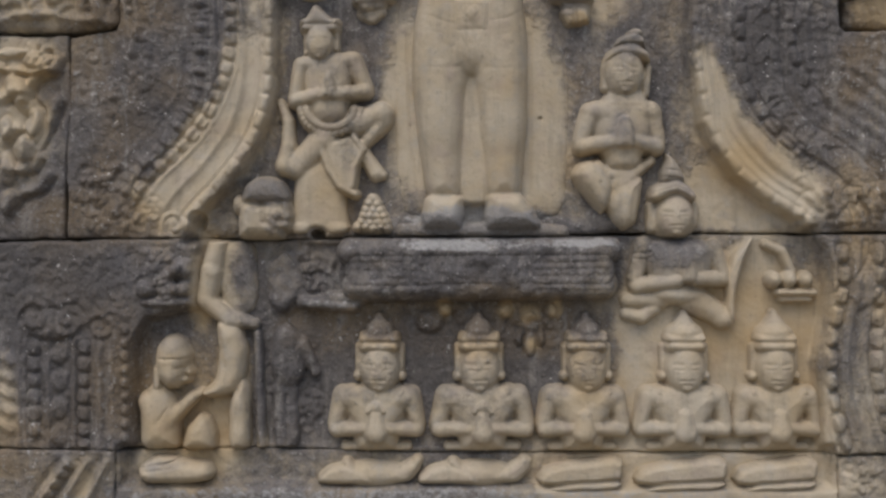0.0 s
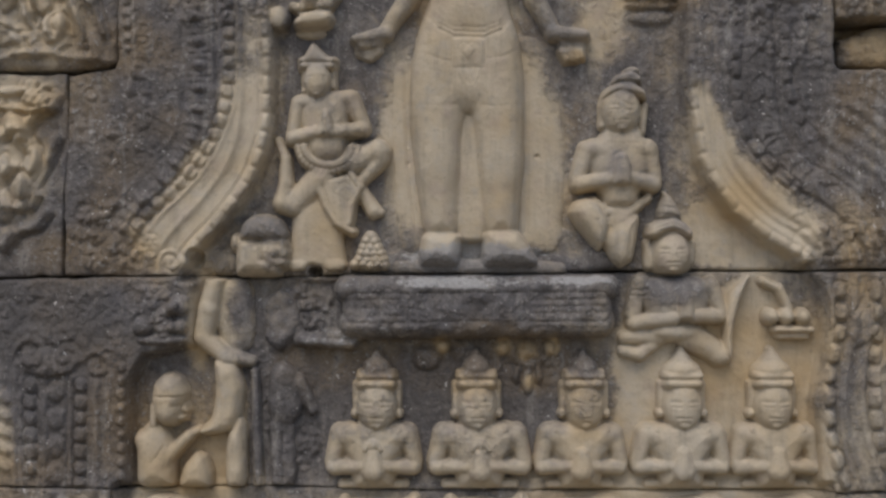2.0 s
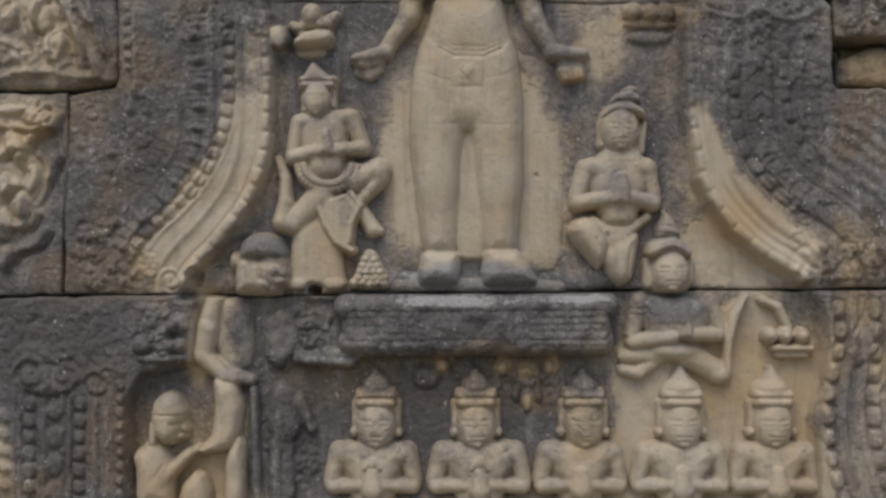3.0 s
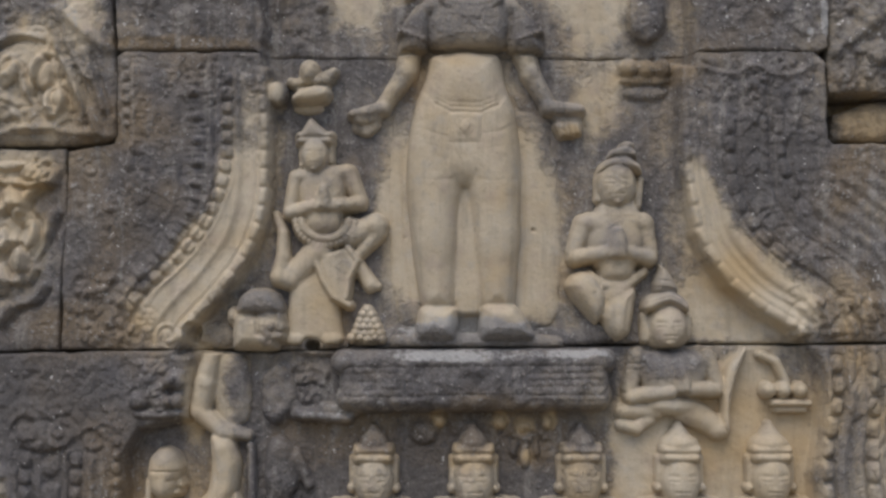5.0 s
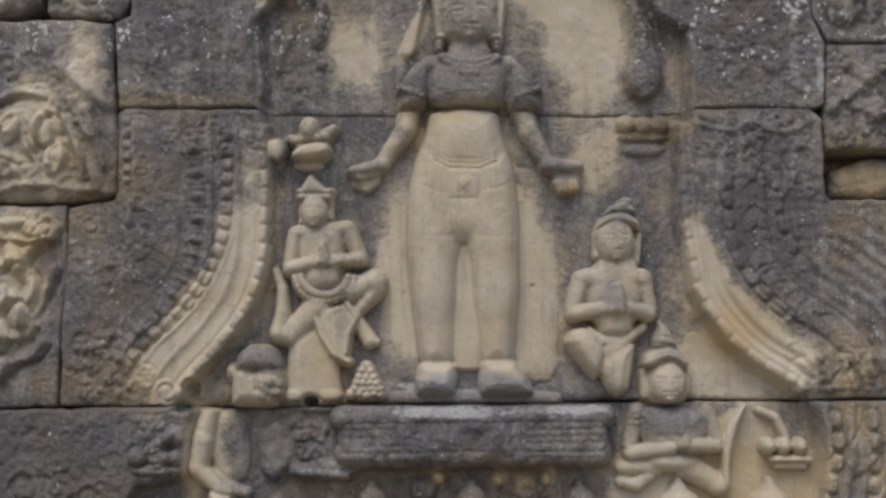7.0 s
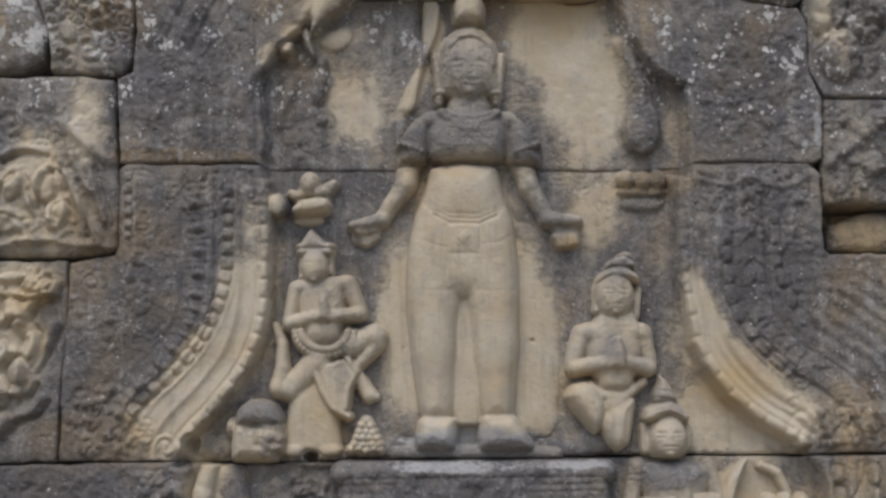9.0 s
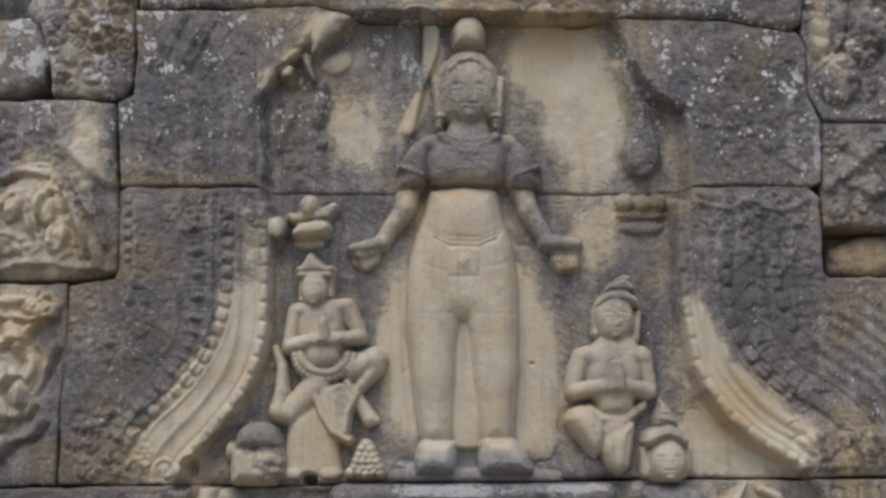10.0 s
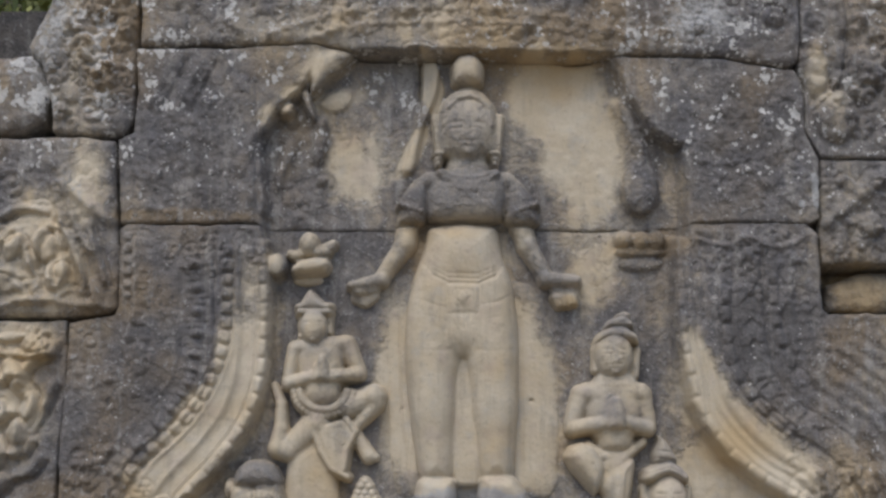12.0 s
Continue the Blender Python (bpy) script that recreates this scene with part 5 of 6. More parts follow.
# what stands beside it: a broken head and a shell-like finial
f = Relief("boulder_head", "broken carved head with a dark weathered crown", "statue")
f.body([(-0.4330, 1.7037), (-0.4236, 1.7376), (-0.3995, 1.7546), (-0.3656, 1.7557), (-0.3389, 1.7424), (-0.3241, 1.7108), (-0.3312, 1.6915), (-0.4280, 1.6916)], -0.045, 0.066, 0.0384)
f.body([(-0.4354, 1.7086), (-0.3313, 1.7036), (-0.3274, 1.6697), (-0.3357, 1.6407), (-0.3428, 1.6203), (-0.4370, 1.6204), (-0.4397, 1.6578)], -0.045, 0.062, 0.0312)
f.egg(-0.4377, 1.6940, 0.0132, 0.0216, -0.040, 0.034)
f.egg(-0.3577, 1.6794, 0.0288, 0.0312, -0.028, 0.046)
f.limb(-0.3385, 1.6939, -0.3347, 1.6697, 0.0060, 0.0096, 0.004, 0.9)
f.limb(-0.3527, 1.6504, -0.3358, 1.6528, 0.0060, 0.0060, 0.008, 0.8)
f.groove(-0.3675, 1.6903, -0.3457, 1.6867, 0.005, 0.006)
f.groove(-0.3845, 1.6988, -0.3781, 1.6577, 0.005, 0.006)
f.groove(-0.3781, 1.6577, -0.3574, 1.6408, 0.005, 0.005)
f.groove(-0.4231, 1.6904, -0.3845, 1.6940, 0.003, 0.004)
f.stain(-0.3799, 1.7230, 0.0624, 0.0312, 0.70, "dust")
f.stain(-0.3551, 1.6577, 0.0240, 0.0312, 0.30, "crust")
f.build(step=0.0017, bottom=1.6194, wash=0.55)

f = Relief("shell_finial", "small cream shell-shaped carved finial", "carving")
for k in range(6):
    wide = 0.0396 * (1 - k / 6.6)
    z = 1.6457 + k * 0.0124
    count = (5, 4, 4, 3, 2, 1)[k]
    for i in range(count):
        x = -0.1494 + (i - (count - 1) / 2) * wide * 2 / count + rng.uniform(-1, 1) * 0.0018
        f.egg(x, z + rng.uniform(-1, 1) * 0.0018, wide / count + 0.0045, 0.0120, -0.038, 0.040 - 0.003 * k, rng.uniform(-25, 25))
f.limb(-0.1495, 1.6525, -0.1496, 1.7059, 0.032, 0.010, -0.045, 1.0)
f.build(step=0.0016, join=0.12, bottom=1.6315, wash=0.7)

f = Relief("lotus_bud", "carved cream lotus bud floating in the field", "carving")
f.egg(-0.2775, 2.2212, 0.0228, 0.0312, -0.035, 0.042)
f.limb(-0.2467, 2.2063, -0.2247, 2.2262, 0.0180, 0.0108, -0.036, 1.3)
f.limb(-0.2982, 2.1964, -0.3178, 2.2051, 0.0144, 0.0096, -0.036, 1.4)
f.egg(-0.2590, 2.2013, 0.0180, 0.0168, -0.030, 0.026, 30)
f.egg(-0.2933, 2.2014, 0.0132, 0.0168, -0.032, 0.024, -25)
f.body([(-0.3176, 2.1691), (-0.2981, 2.1889), (-0.2614, 2.1964), (-0.2344, 2.1926), (-0.2270, 2.1765), (-0.2367, 2.1591), (-0.2734, 2.1517), (-0.3101, 2.1518)], -0.040, 0.046, 0.0180)
f.groove(-0.3202, 2.1890, -0.2246, 2.1976, 0.0020, 0.008)
f.egg(-0.2795, 2.1468, 0.0312, 0.0120, -0.052, 0.012)
f.stain(-0.2710, 2.1641, 0.0480, 0.0096, 0.4, "ochre")
f.build(step=0.0017, join=0.12, wash=0.75)

# the seated figure on the right of the field, and the head beside it
f = Relief("seated_statue", "carved seated statue with joined palms and raised knee", "statue")
head(f, 0.3878, 1.9784, 0.0396, 0.0516, -0.022)
f.body([(0.3453, 2.0006), (0.3529, 2.0227), (0.3824, 2.0400), (0.4142, 2.0399), (0.4409, 2.0202), (0.4455, 1.9956), (0.4211, 2.0054), (0.3821, 2.0104)], -0.040, 0.046, 0.0216)
f.body([(0.3677, 2.0350), (0.3801, 2.0548), (0.4071, 2.0634), (0.4315, 2.0523), (0.4361, 2.0325)], -0.040, 0.044, 0.0192)
f.egg(0.4120, 2.0621, 0.0168, 0.0108, -0.036, 0.030)
f.groove(0.3652, 2.0326, 0.4337, 2.0301, 0.0016, 0.004)
f.groove(0.3751, 2.0461, 0.4314, 2.0449, 0.0014, 0.003)
f.limb(0.3501, 1.9883, 0.3497, 1.9465, 0.0072, 0.0084, -0.038, 1.3)
f.limb(0.4405, 1.9882, 0.4337, 1.9317, 0.0084, 0.0084, -0.036, 1.4)
f.limb(0.3911, 1.9391, 0.3908, 1.9122, 0.0336, 0.0528, -0.040, 0.75)
f.body([(0.3249, 1.9098), (0.3543, 1.9244), (0.4299, 1.9244), (0.4541, 1.9047), (0.4534, 1.8509), (0.4358, 1.8046), (0.4111, 1.7730), (0.3600, 1.7731), (0.3361, 1.8047), (0.3170, 1.8511)], -0.048, 0.048, 0.0528)
f.limb(0.3296, 1.8951, 0.4442, 1.8950, 0.0240, 0.0240, -0.044, 1.5)
f.limb(0.3174, 1.8926, 0.2974, 1.8316, 0.0228, 0.0180, -0.045, 1.5)
f.limb(0.2997, 1.8194, 0.3777, 1.8315, 0.0180, 0.0144, -0.034, 1.3, -0.008)
f.limb(0.4491, 1.8925, 0.4604, 1.8314, 0.0216, 0.0180, -0.045, 1.5)
f.limb(0.4579, 1.8192, 0.3996, 1.8315, 0.0180, 0.0144, -0.034, 1.3, -0.008)
f.body([(0.3783, 1.8828), (0.3953, 1.8828), (0.4071, 1.8510), (0.4067, 1.8144), (0.3653, 1.8144), (0.3682, 1.8510)], 0.000, 0.020, 0.0168)
f.groove(0.3867, 1.8779, 0.3863, 1.8388, 0.0013, 0.003)
f.egg(0.3870, 1.7901, 0.0384, 0.0240, -0.040, 0.036)
f.egg(0.3864, 1.7414, 0.0408, 0.0408, -0.046, 0.036)
f.limb(0.3310, 1.7804, 0.3599, 1.7585, 0.0096, 0.0108, -0.028, 1.0)
f.limb(0.3599, 1.7585, 0.4012, 1.7560, 0.0108, 0.0108, -0.024, 1.0)
f.limb(0.4012, 1.7560, 0.4477, 1.7900, 0.0108, 0.0084, -0.026, 1.0, -0.036)
f.body([(0.2749, 1.7586), (0.2872, 1.7829), (0.3165, 1.7926), (0.3407, 1.7804), (0.3645, 1.7366), (0.3618, 1.7051), (0.3396, 1.6688), (0.3180, 1.6979), (0.2892, 1.7318)], -0.046, 0.058, 0.0360)
f.groove(0.3354, 1.7415, 0.3496, 1.7027, 0.003, 0.004)
f.body([(0.3498, 1.7172), (0.3767, 1.7414), (0.4303, 1.7584), (0.4248, 1.7050), (0.4145, 1.6542), (0.3877, 1.6397), (0.3637, 1.6542), (0.3446, 1.6906)], -0.046, 0.044, 0.0336)
f.groove(0.4106, 1.7293, 0.4000, 1.6566, 0.003, 0.003)
f.stain(0.3971, 2.0400, 0.0576, 0.0312, 0.70, "dust")
f.stain(0.3745, 1.9907, 0.0216, 0.0240, 0.15, "dust")
f.stain(0.3441, 1.8755, 0.0408, 0.0552, 0.38, "dust")
f.stain(0.3853, 1.8571, 0.0288, 0.0360, 0.50, "dust")
f.stain(0.4398, 1.8326, 0.0360, 0.0168, 0.45, "dust")
f.stain(0.3847, 1.8022, 0.0840, 0.0264, 0.40, "ochre")
f.build(step=0.0017, wash=0.85)

f = Relief("crowned_statue", "small carved head with a tiered crown", "statue")
head(f, 0.4960, 1.6722, 0.0396, 0.0468, -0.026, 1.2)
f.body([(0.4394, 1.7074), (0.4446, 1.7316), (0.4690, 1.7438), (0.5007, 1.7498), (0.5272, 1.7364), (0.5439, 1.7170), (0.5388, 1.6976), (0.4954, 1.7170), (0.4539, 1.6977)], -0.042, 0.048, 0.0192)
f.body([(0.4666, 1.7413), (0.4644, 1.7608), (0.4769, 1.7899), (0.4772, 1.8070), (0.4916, 1.7972), (0.5083, 1.7753), (0.5201, 1.7510), (0.5176, 1.7413)], -0.044, 0.042, 0.0192)
f.groove(0.4643, 1.7559, 0.5177, 1.7486, 0.0016, 0.005)
f.groove(0.4718, 1.7705, 0.5082, 1.7656, 0.0016, 0.004)
f.groove(0.4444, 1.7195, 0.4932, 1.7340, 0.0014, 0.003)
f.groove(0.4980, 1.7340, 0.5414, 1.7121, 0.0014, 0.003)
f.limb(0.4477, 1.6928, 0.4483, 1.6445, 0.0096, 0.0096, -0.042, 1.2)
f.limb(0.5411, 1.6927, 0.5381, 1.6540, 0.0084, 0.0084, -0.042, 1.2)
f.egg(0.4946, 1.6625, 0.0504, 0.0408, -0.045, 0.034)
f.stain(0.4935, 1.7595, 0.0624, 0.0456, 0.65, "dust")
f.build(step=0.0016, bottom=1.6267, wash=0.62)

# ---- lower field ----
throne = tagged(new("stone_throne"), "dark weathered stone seat slab under the standing statue", "pedestal")
f = Relief("top_slab", "", "")
f.limb(-0.1963, 1.5939, 0.3539, 1.5976, 0.0312, 0.0312, -0.038, 1.78)
f.groove(0.1891, 1.6255, 0.1915, 1.5891, 0.003, 0.004)
f.build(join=0.9, wear=0.010, parent=throne, top=1.6242)
f = Relief("frieze", "", "")
for k in range(4):
    f.limb(-0.1842, 1.5794 - k * 0.0156, 0.3418, 1.5818 - k * 0.0156, 0.0264, 0.0264, -0.040, 2.1)
for px in (736, 944):
    f.groove(-0.9502 + px * U, 1.5794, -0.9502 + px * U, 1.5285, 0.004, 0.003)
for k in range(3):
    f.groove(-0.1963, 1.5697 - k * 0.0168, -0.0558, 1.5709 - k * 0.0168, 0.003, 0.0022)
    f.groove(0.1939, 1.5709 - k * 0.0144, 0.3539, 1.5733 - k * 0.0144, 0.003, 0.0030)
f.build(join=1.0, wear=0.011, parent=throne)
f = Relief("base_moulding", "", "")
f.limb(-0.1866, 1.5188, 0.3442, 1.5224, 0.0312, 0.0312, -0.040, 1.72)
f.groove(-0.1963, 1.5212, -0.0291, 1.5212, 0.003, 0.003)
f.groove(0.1939, 1.5249, 0.3539, 1.5261, 0.002, 0.0025)
f.groove(0.1939, 1.5115, 0.3539, 1.5127, 0.002, 0.0025)
f.groove(-0.1018, 1.5224, -0.1018, 1.4861, 0.004, 0.004)
f.groove(0.1406, 1.5224, 0.1467, 1.4861, 0.006, 0.004)
f.build(join=0.9, wear=0.012, parent=throne)
f = Relief("side_bracket", "", "")
f.limb(-0.2957, 1.4861, -0.1927, 1.4764, 0.0156, 0.0156, -0.045, 2.0)
f.limb(-0.2412, 1.4946, -0.1745, 1.4946, 0.0168, 0.0144, -0.045, 1.8)
f.limb(-0.3297, 1.5406, -0.3018, 1.4861, 0.018, 0.018, -0.055, 1.3)
f.build(parent=throne)


def seated(x, z, broad, lean, crown, label, wash, cap, sash=False):
    """One of the row of seated figures: x and z of its face."""
    f = Relief("seated_row_statue", label, "statue", "row of seated statues")
    n = x + lean * U

    def p(dx, dy):
        return n + dx * broad * U, z - dy * U

    def q(dx, dy):
        return x + dx * U, z - dy * U

    head(f, x, z - 5 * U, 34 * U, 46 * U, -0.020, 1.2)
    # a ringed diadem, the cap or cone over it, long ears with drops
    f.limb(x - 24 * U, z + 33 * U, x + 24 * U, z + 33 * U, 14 * U, 14 * U, -0.040, 3.0)
    f.limb(x - 28 * U, z + 46 * U, x + 28 * U, z + 46 * U, 10 * U, 10 * U, -0.040, 3.8)
    f.limb(x - 31 * U, z + (53 - 3 * crown) * U, x + 31 * U, z + (53 - 3 * crown) * U, 6 * U, 6 * U, -0.036, 3.9 - 0.7 * crown)
    f.groove(x - 36 * U, z + 39 * U, x + 36 * U, z + 39 * U, 0.0016, 0.0024)
    f.groove(x - 34 * U, z + 26 * U, x + 34 * U, z + 26 * U, 0.0016, 0.0018)
    f.egg(x, z + 8 * U, 39 * U, 44 * U, -0.045, 0.040)
    if crown == 0:
        f.egg(x, z + 58 * U, 25 * U, 24 * U, -0.042, 0.044)
        f.limb(x, z + 60 * U, x - 2 * U, z + 86 * U, 23 * U, 8 * U, -0.040, 1.5)
    else:
        f.egg(x, z + 52 * U, 35 * U, 24 * U, -0.042, 0.046)
        f.limb(x, z + 60 * U, x - U, z + 90 * U, 29 * U, 8 * U, -0.040, 1.3)
    for s in (-1, 1):
        f.limb(x + s * 38 * U, z + 32 * U, x + s * 37 * U, z - 12 * U, 6 * U, 6 * U, -0.040, 1.7)
        f.egg(x + s * 39 * U, z - 21 * U, 8 * U, 9 * U, -0.038, 0.020)
    f.limb(*p(0, 36), *p(0, 50), 26 * U, 38 * U, -0.038, 0.85)
    # trunk, arms and joined palms
    f.body([p(-40, 38), p(40, 38), p(66, 46), p(58, 92), p(44, 126), p(36, 156), p(-36, 156), p(-44, 126), p(-58, 92), p(-66, 46)], -0.048, 0.052, 44 * U)
    f.limb(*p(-48, 60), *p(48, 60), 23 * U, 23 * U, -0.045, 1.5)
    f.limb(*p(-62, 58), *p(-76, 108), 20 * U, 15 * U, -0.046, 1.5)
    f.limb(*p(62, 58), *p(76, 108), 20 * U, 15 * U, -0.046, 1.5)
    f.limb(*p(-74, 116), *p(-16, 112), 14 * U, 11 * U, -0.034, 1.2, -0.008)
    f.limb(*p(74, 116), *p(16, 112), 14 * U, 11 * U, -0.034, 1.2, -0.008)
    f.groove(*p(-52, 92), *p(-44, 100), 0.008, 0.010)
    f.groove(*p(52, 92), *p(44, 100), 0.008, 0.012)
    f.limb(*p(0, 90), *p(0, 120), 12 * U, 19 * U, 0.003, 0.9)
    f.groove(*p(0, 84), *p(0, 122), 0.0012, 0.002)
    for k in range(6):
        a = radians(205 + 22 * k)
        f.limb(n + 50 * U * math.cos(a), z - 38 * U + 28 * U * math.sin(a), n + 50 * U * math.cos(a + 0.38), z - 38 * U + 28 * U * math.sin(a + 0.38), 3.5 * U, 3.5 * U, -0.006, 0.7)
    if sash:
        f.egg(*p(0, 74), 9 * U, 10 * U, 0.006, 0.010)
        f.limb(*p(-6, 72), *p(-14, 82), 4 * U, 3 * U, 0.010, 0.8)
        f.limb(*p(6, 72), *p(14, 82), 4 * U, 3 * U, 0.010, 0.8)
    f.limb(*p(-58, 148), *p(58, 148), 10 * U, 10 * U, -0.052, 1.4)
    # folded legs
    if sash:
        f.body([p(-112, 198), p(-90, 180), p(-60, 172), p(-20, 186), p(0, 214), p(-110, 216)], -0.046, 0.046, 14 * U)
        f.egg(*p(-6, 196), 70 * U, 26 * U, -0.046, 0.042)
        f.body([p(-30, 214), p(10, 196), p(60, 168), p(86, 166), p(84, 190), p(60, 214)], -0.046, 0.038, 18 * U)
        for k in range(9):
            a = radians(200 + 16 * k)
            f.limb(n + 10 * U + 66 * U * math.cos(a), z - 162 * U + 38 * U * math.sin(a), n + 10 * U + 66 * U * math.cos(a + 0.28), z - 162 * U + 38 * U * math.sin(a + 0.28), 6 * U, 6 * U, -0.014, 0.9)
    else:
        f.body([p(-92, 204), p(-80, 184), p(-48, 174), p(60, 162), p(80, 172), p(76, 206), p(40, 212), p(-80, 218)], -0.046, 0.052, 13 * U)
        f.body([p(-84, 222), p(-40, 208), p(66, 202), p(78, 212), p(60, 224), p(-70, 228)], -0.046, 0.050, 11 * U)
        f.groove(*p(-40, 208), *p(66, 203), 0.0022, 0.006)
    f.groove(*p(-110, 157), *p(110, 157), 0.0026, 0.020)
    if cap:
        f.stain(x, z + 70 * U, 34 * U, 30 * U, 0.7, "crust")
    else:
        f.stain(x, z + 84 * U, 26 * U, 14 * U, 0.25, "dust")
    for s in (-1, 1):
        f.stain(*p(s * 60, 48), 26 * U, 14 * U, 0.35 if cap else 0.15, "dust")
        f.stain(*p(s * 50, 106), 30 * U, 8 * U, 0.35 if cap else 0.15, "dust")
    f.build(step=0.0017, wash=wash)


seated(-0.1357, 1.3528, 0.95, -6, 0, "grey-cream seated statue with joined palms and pointed crown", 0.85, True, True)
seated(0.0776, 1.3528, 1.04, 6, 0, "tan seated statue with joined palms and square crown", 0.85, True, True)
seated(0.3078, 1.3528, 0.92, -6, 0, "rosy seated statue with joined palms beneath the slab", 0.72, True)
seated(0.5175, 1.3528, 1.00, -2, 1, "cream seated statue with joined palms and plain cap", 0.9, False)
seated(0.7114, 1.3528, 0.90, 5, 1, "cream seated statue with joined palms beside the border", 0.9, False)

f = Relief("kneeling_statue", "cream carved kneeling statue reaching out one arm", "statue")
f.body([(-0.6176, 1.3595), (-0.6128, 1.3933), (-0.5947, 1.4127), (-0.5705, 1.4175), (-0.5487, 1.4054), (-0.5367, 1.3740), (-0.5439, 1.3474), (-0.5487, 1.3208), (-0.5657, 1.2990), (-0.5898, 1.3015), (-0.6116, 1.3232)], -0.045, 0.066, 0.0384)
f.limb(-0.5512, 1.3534, -0.5439, 1.3365, 0.0048, 0.0060, -0.018, 1.0)
f.limb(-0.5633, 1.3184, -0.5500, 1.3220, 0.0048, 0.0048, -0.010, 0.9)
f.groove(-0.5657, 1.3462, -0.5500, 1.3474, 0.004, 0.005)
f.groove(-0.5633, 1.3268, -0.5500, 1.3305, 0.003, 0.003)
f.groove(-0.6092, 1.3667, -0.5379, 1.3667, 0.0022, 0.004)
f.limb(-0.6080, 1.3413, -0.6092, 1.3087, 0.0084, 0.0072, -0.010, 1.0)
f.body([(-0.6503, 1.2676), (-0.6309, 1.3063), (-0.6043, 1.3184), (-0.5802, 1.2966), (-0.5608, 1.2628), (-0.5633, 1.2144), (-0.5608, 1.1697), (-0.6503, 1.1697)], -0.048, 0.052, 0.0384)
f.limb(-0.6309, 1.2724, -0.6140, 1.2120, 0.0216, 0.0192, -0.030, 1.3)
f.limb(-0.6092, 1.2096, -0.5391, 1.2797, 0.0204, 0.0108, -0.022, 1.3)
f.limb(-0.5391, 1.2821, -0.5173, 1.2930, 0.0108, 0.0084, -0.034, 1.3)
f.body([(-0.5608, 1.1697), (-0.5487, 1.2193), (-0.5222, 1.2483), (-0.4980, 1.2410), (-0.4859, 1.2072), (-0.4835, 1.1697)], -0.046, 0.052, 0.0312)
f.groove(-0.5850, 1.2628, -0.6019, 1.2362, 0.003, 0.003)
f.body([(-0.6527, 1.1322), (-0.6309, 1.1516), (-0.5608, 1.1540), (-0.4980, 1.1467), (-0.4835, 1.1226), (-0.5028, 1.0984), (-0.6309, 1.0960), (-0.6503, 1.1105)], -0.046, 0.060, 0.0240)
f.body([(-0.6454, 1.1395), (-0.6092, 1.1588), (-0.5633, 1.1540), (-0.5850, 1.1395), (-0.6285, 1.1322)], -0.024, 0.030, 0.0120)
f.groove(-0.6382, 1.1274, -0.5729, 1.1347, 0.003, 0.003)
f.groove(-0.6624, 1.1649, -0.4690, 1.1673, 0.0025, 0.022)
f.stain(-0.5753, 1.4006, 0.0408, 0.0168, 0.45, "dust")
f.stain(-0.5971, 1.1419, 0.0528, 0.0120, 0.45, "dust")
f.build(step=0.0017, wash=0.80)

f = Relief("robed_statue", "weathered robed standing statue with lost head", "statue")
f.body([(-0.4835, 1.6157), (-0.4013, 1.6157), (-0.3965, 1.4743), (-0.4400, 1.4489), (-0.4786, 1.4743)], -0.056, 0.020, 0.0360)
f.limb(-0.4835, 1.6181, -0.4980, 1.5529, 0.0192, 0.0228, -0.040, 1.2)
f.limb(-0.4980, 1.5529, -0.5101, 1.4924, 0.0228, 0.0204, -0.038, 1.2)
f.limb(-0.5077, 1.4876, -0.4593, 1.4489, 0.0192, 0.0180, -0.038, 1.3)
f.limb(-0.4593, 1.4489, -0.4037, 1.4392, 0.0180, 0.0108, -0.038, 1.3)
f.body([(-0.4883, 1.4489), (-0.4327, 1.4344), (-0.4182, 1.3836), (-0.4230, 1.3280), (-0.4400, 1.2966), (-0.4641, 1.2845), (-0.5052, 1.2797), (-0.5222, 1.2894), (-0.4907, 1.3160), (-0.4811, 1.3716)], -0.046, 0.044, 0.0264)
f.body([(-0.4593, 1.2797), (-0.4279, 1.3256), (-0.4134, 1.2990), (-0.4110, 1.1697), (-0.4617, 1.1697)], -0.046, 0.042, 0.0216)
f.limb(-0.3989, 1.4175, -0.3892, 1.1697, 0.0096, 0.0120, -0.045, 1.8)
f.groove(-0.4085, 1.4078, -0.4073, 1.1721, 0.003, 0.010)
f.groove(-0.4738, 1.4078, -0.4666, 1.3474, 0.003, 0.003)
f.groove(-0.4666, 1.3474, -0.4762, 1.2990, 0.003, 0.003)
f.groove(-0.4400, 1.2628, -0.4375, 1.1721, 0.002, 0.002)
f.stain(-0.4339, 1.4562, 0.0432, 0.0216, 0.5, "dust")
f.stain(-0.3916, 1.2990, 0.0168, 0.1440, 0.6, "crust")
f.stain(-0.4339, 1.5649, 0.0360, 0.0600, 0.55, "crust")
f.build(wash=0.62, wear=0.003, top=1.6158, bottom=1.1745)

f = Relief("worn_standing_statue", "dark worn standing statue beside the robed one", "statue")
f.body([(-0.3795, 1.5649), (-0.3433, 1.6012), (-0.3070, 1.5649), (-0.2949, 1.5045), (-0.3433, 1.4562), (-0.3771, 1.4803)], -0.052, 0.022, 0.0192)
f.body([(-0.3626, 1.4320), (-0.3312, 1.4441), (-0.3022, 1.4078), (-0.2949, 1.3353), (-0.3191, 1.2990), (-0.3602, 1.2990), (-0.3723, 1.3595)], -0.050, 0.030, 0.0264)
f.limb(-0.3481, 1.2990, -0.3457, 1.1782, 0.0204, 0.0180, -0.050, 1.2)
f.limb(-0.3288, 1.2990, -0.3263, 1.1842, 0.0168, 0.0156, -0.050, 1.0)
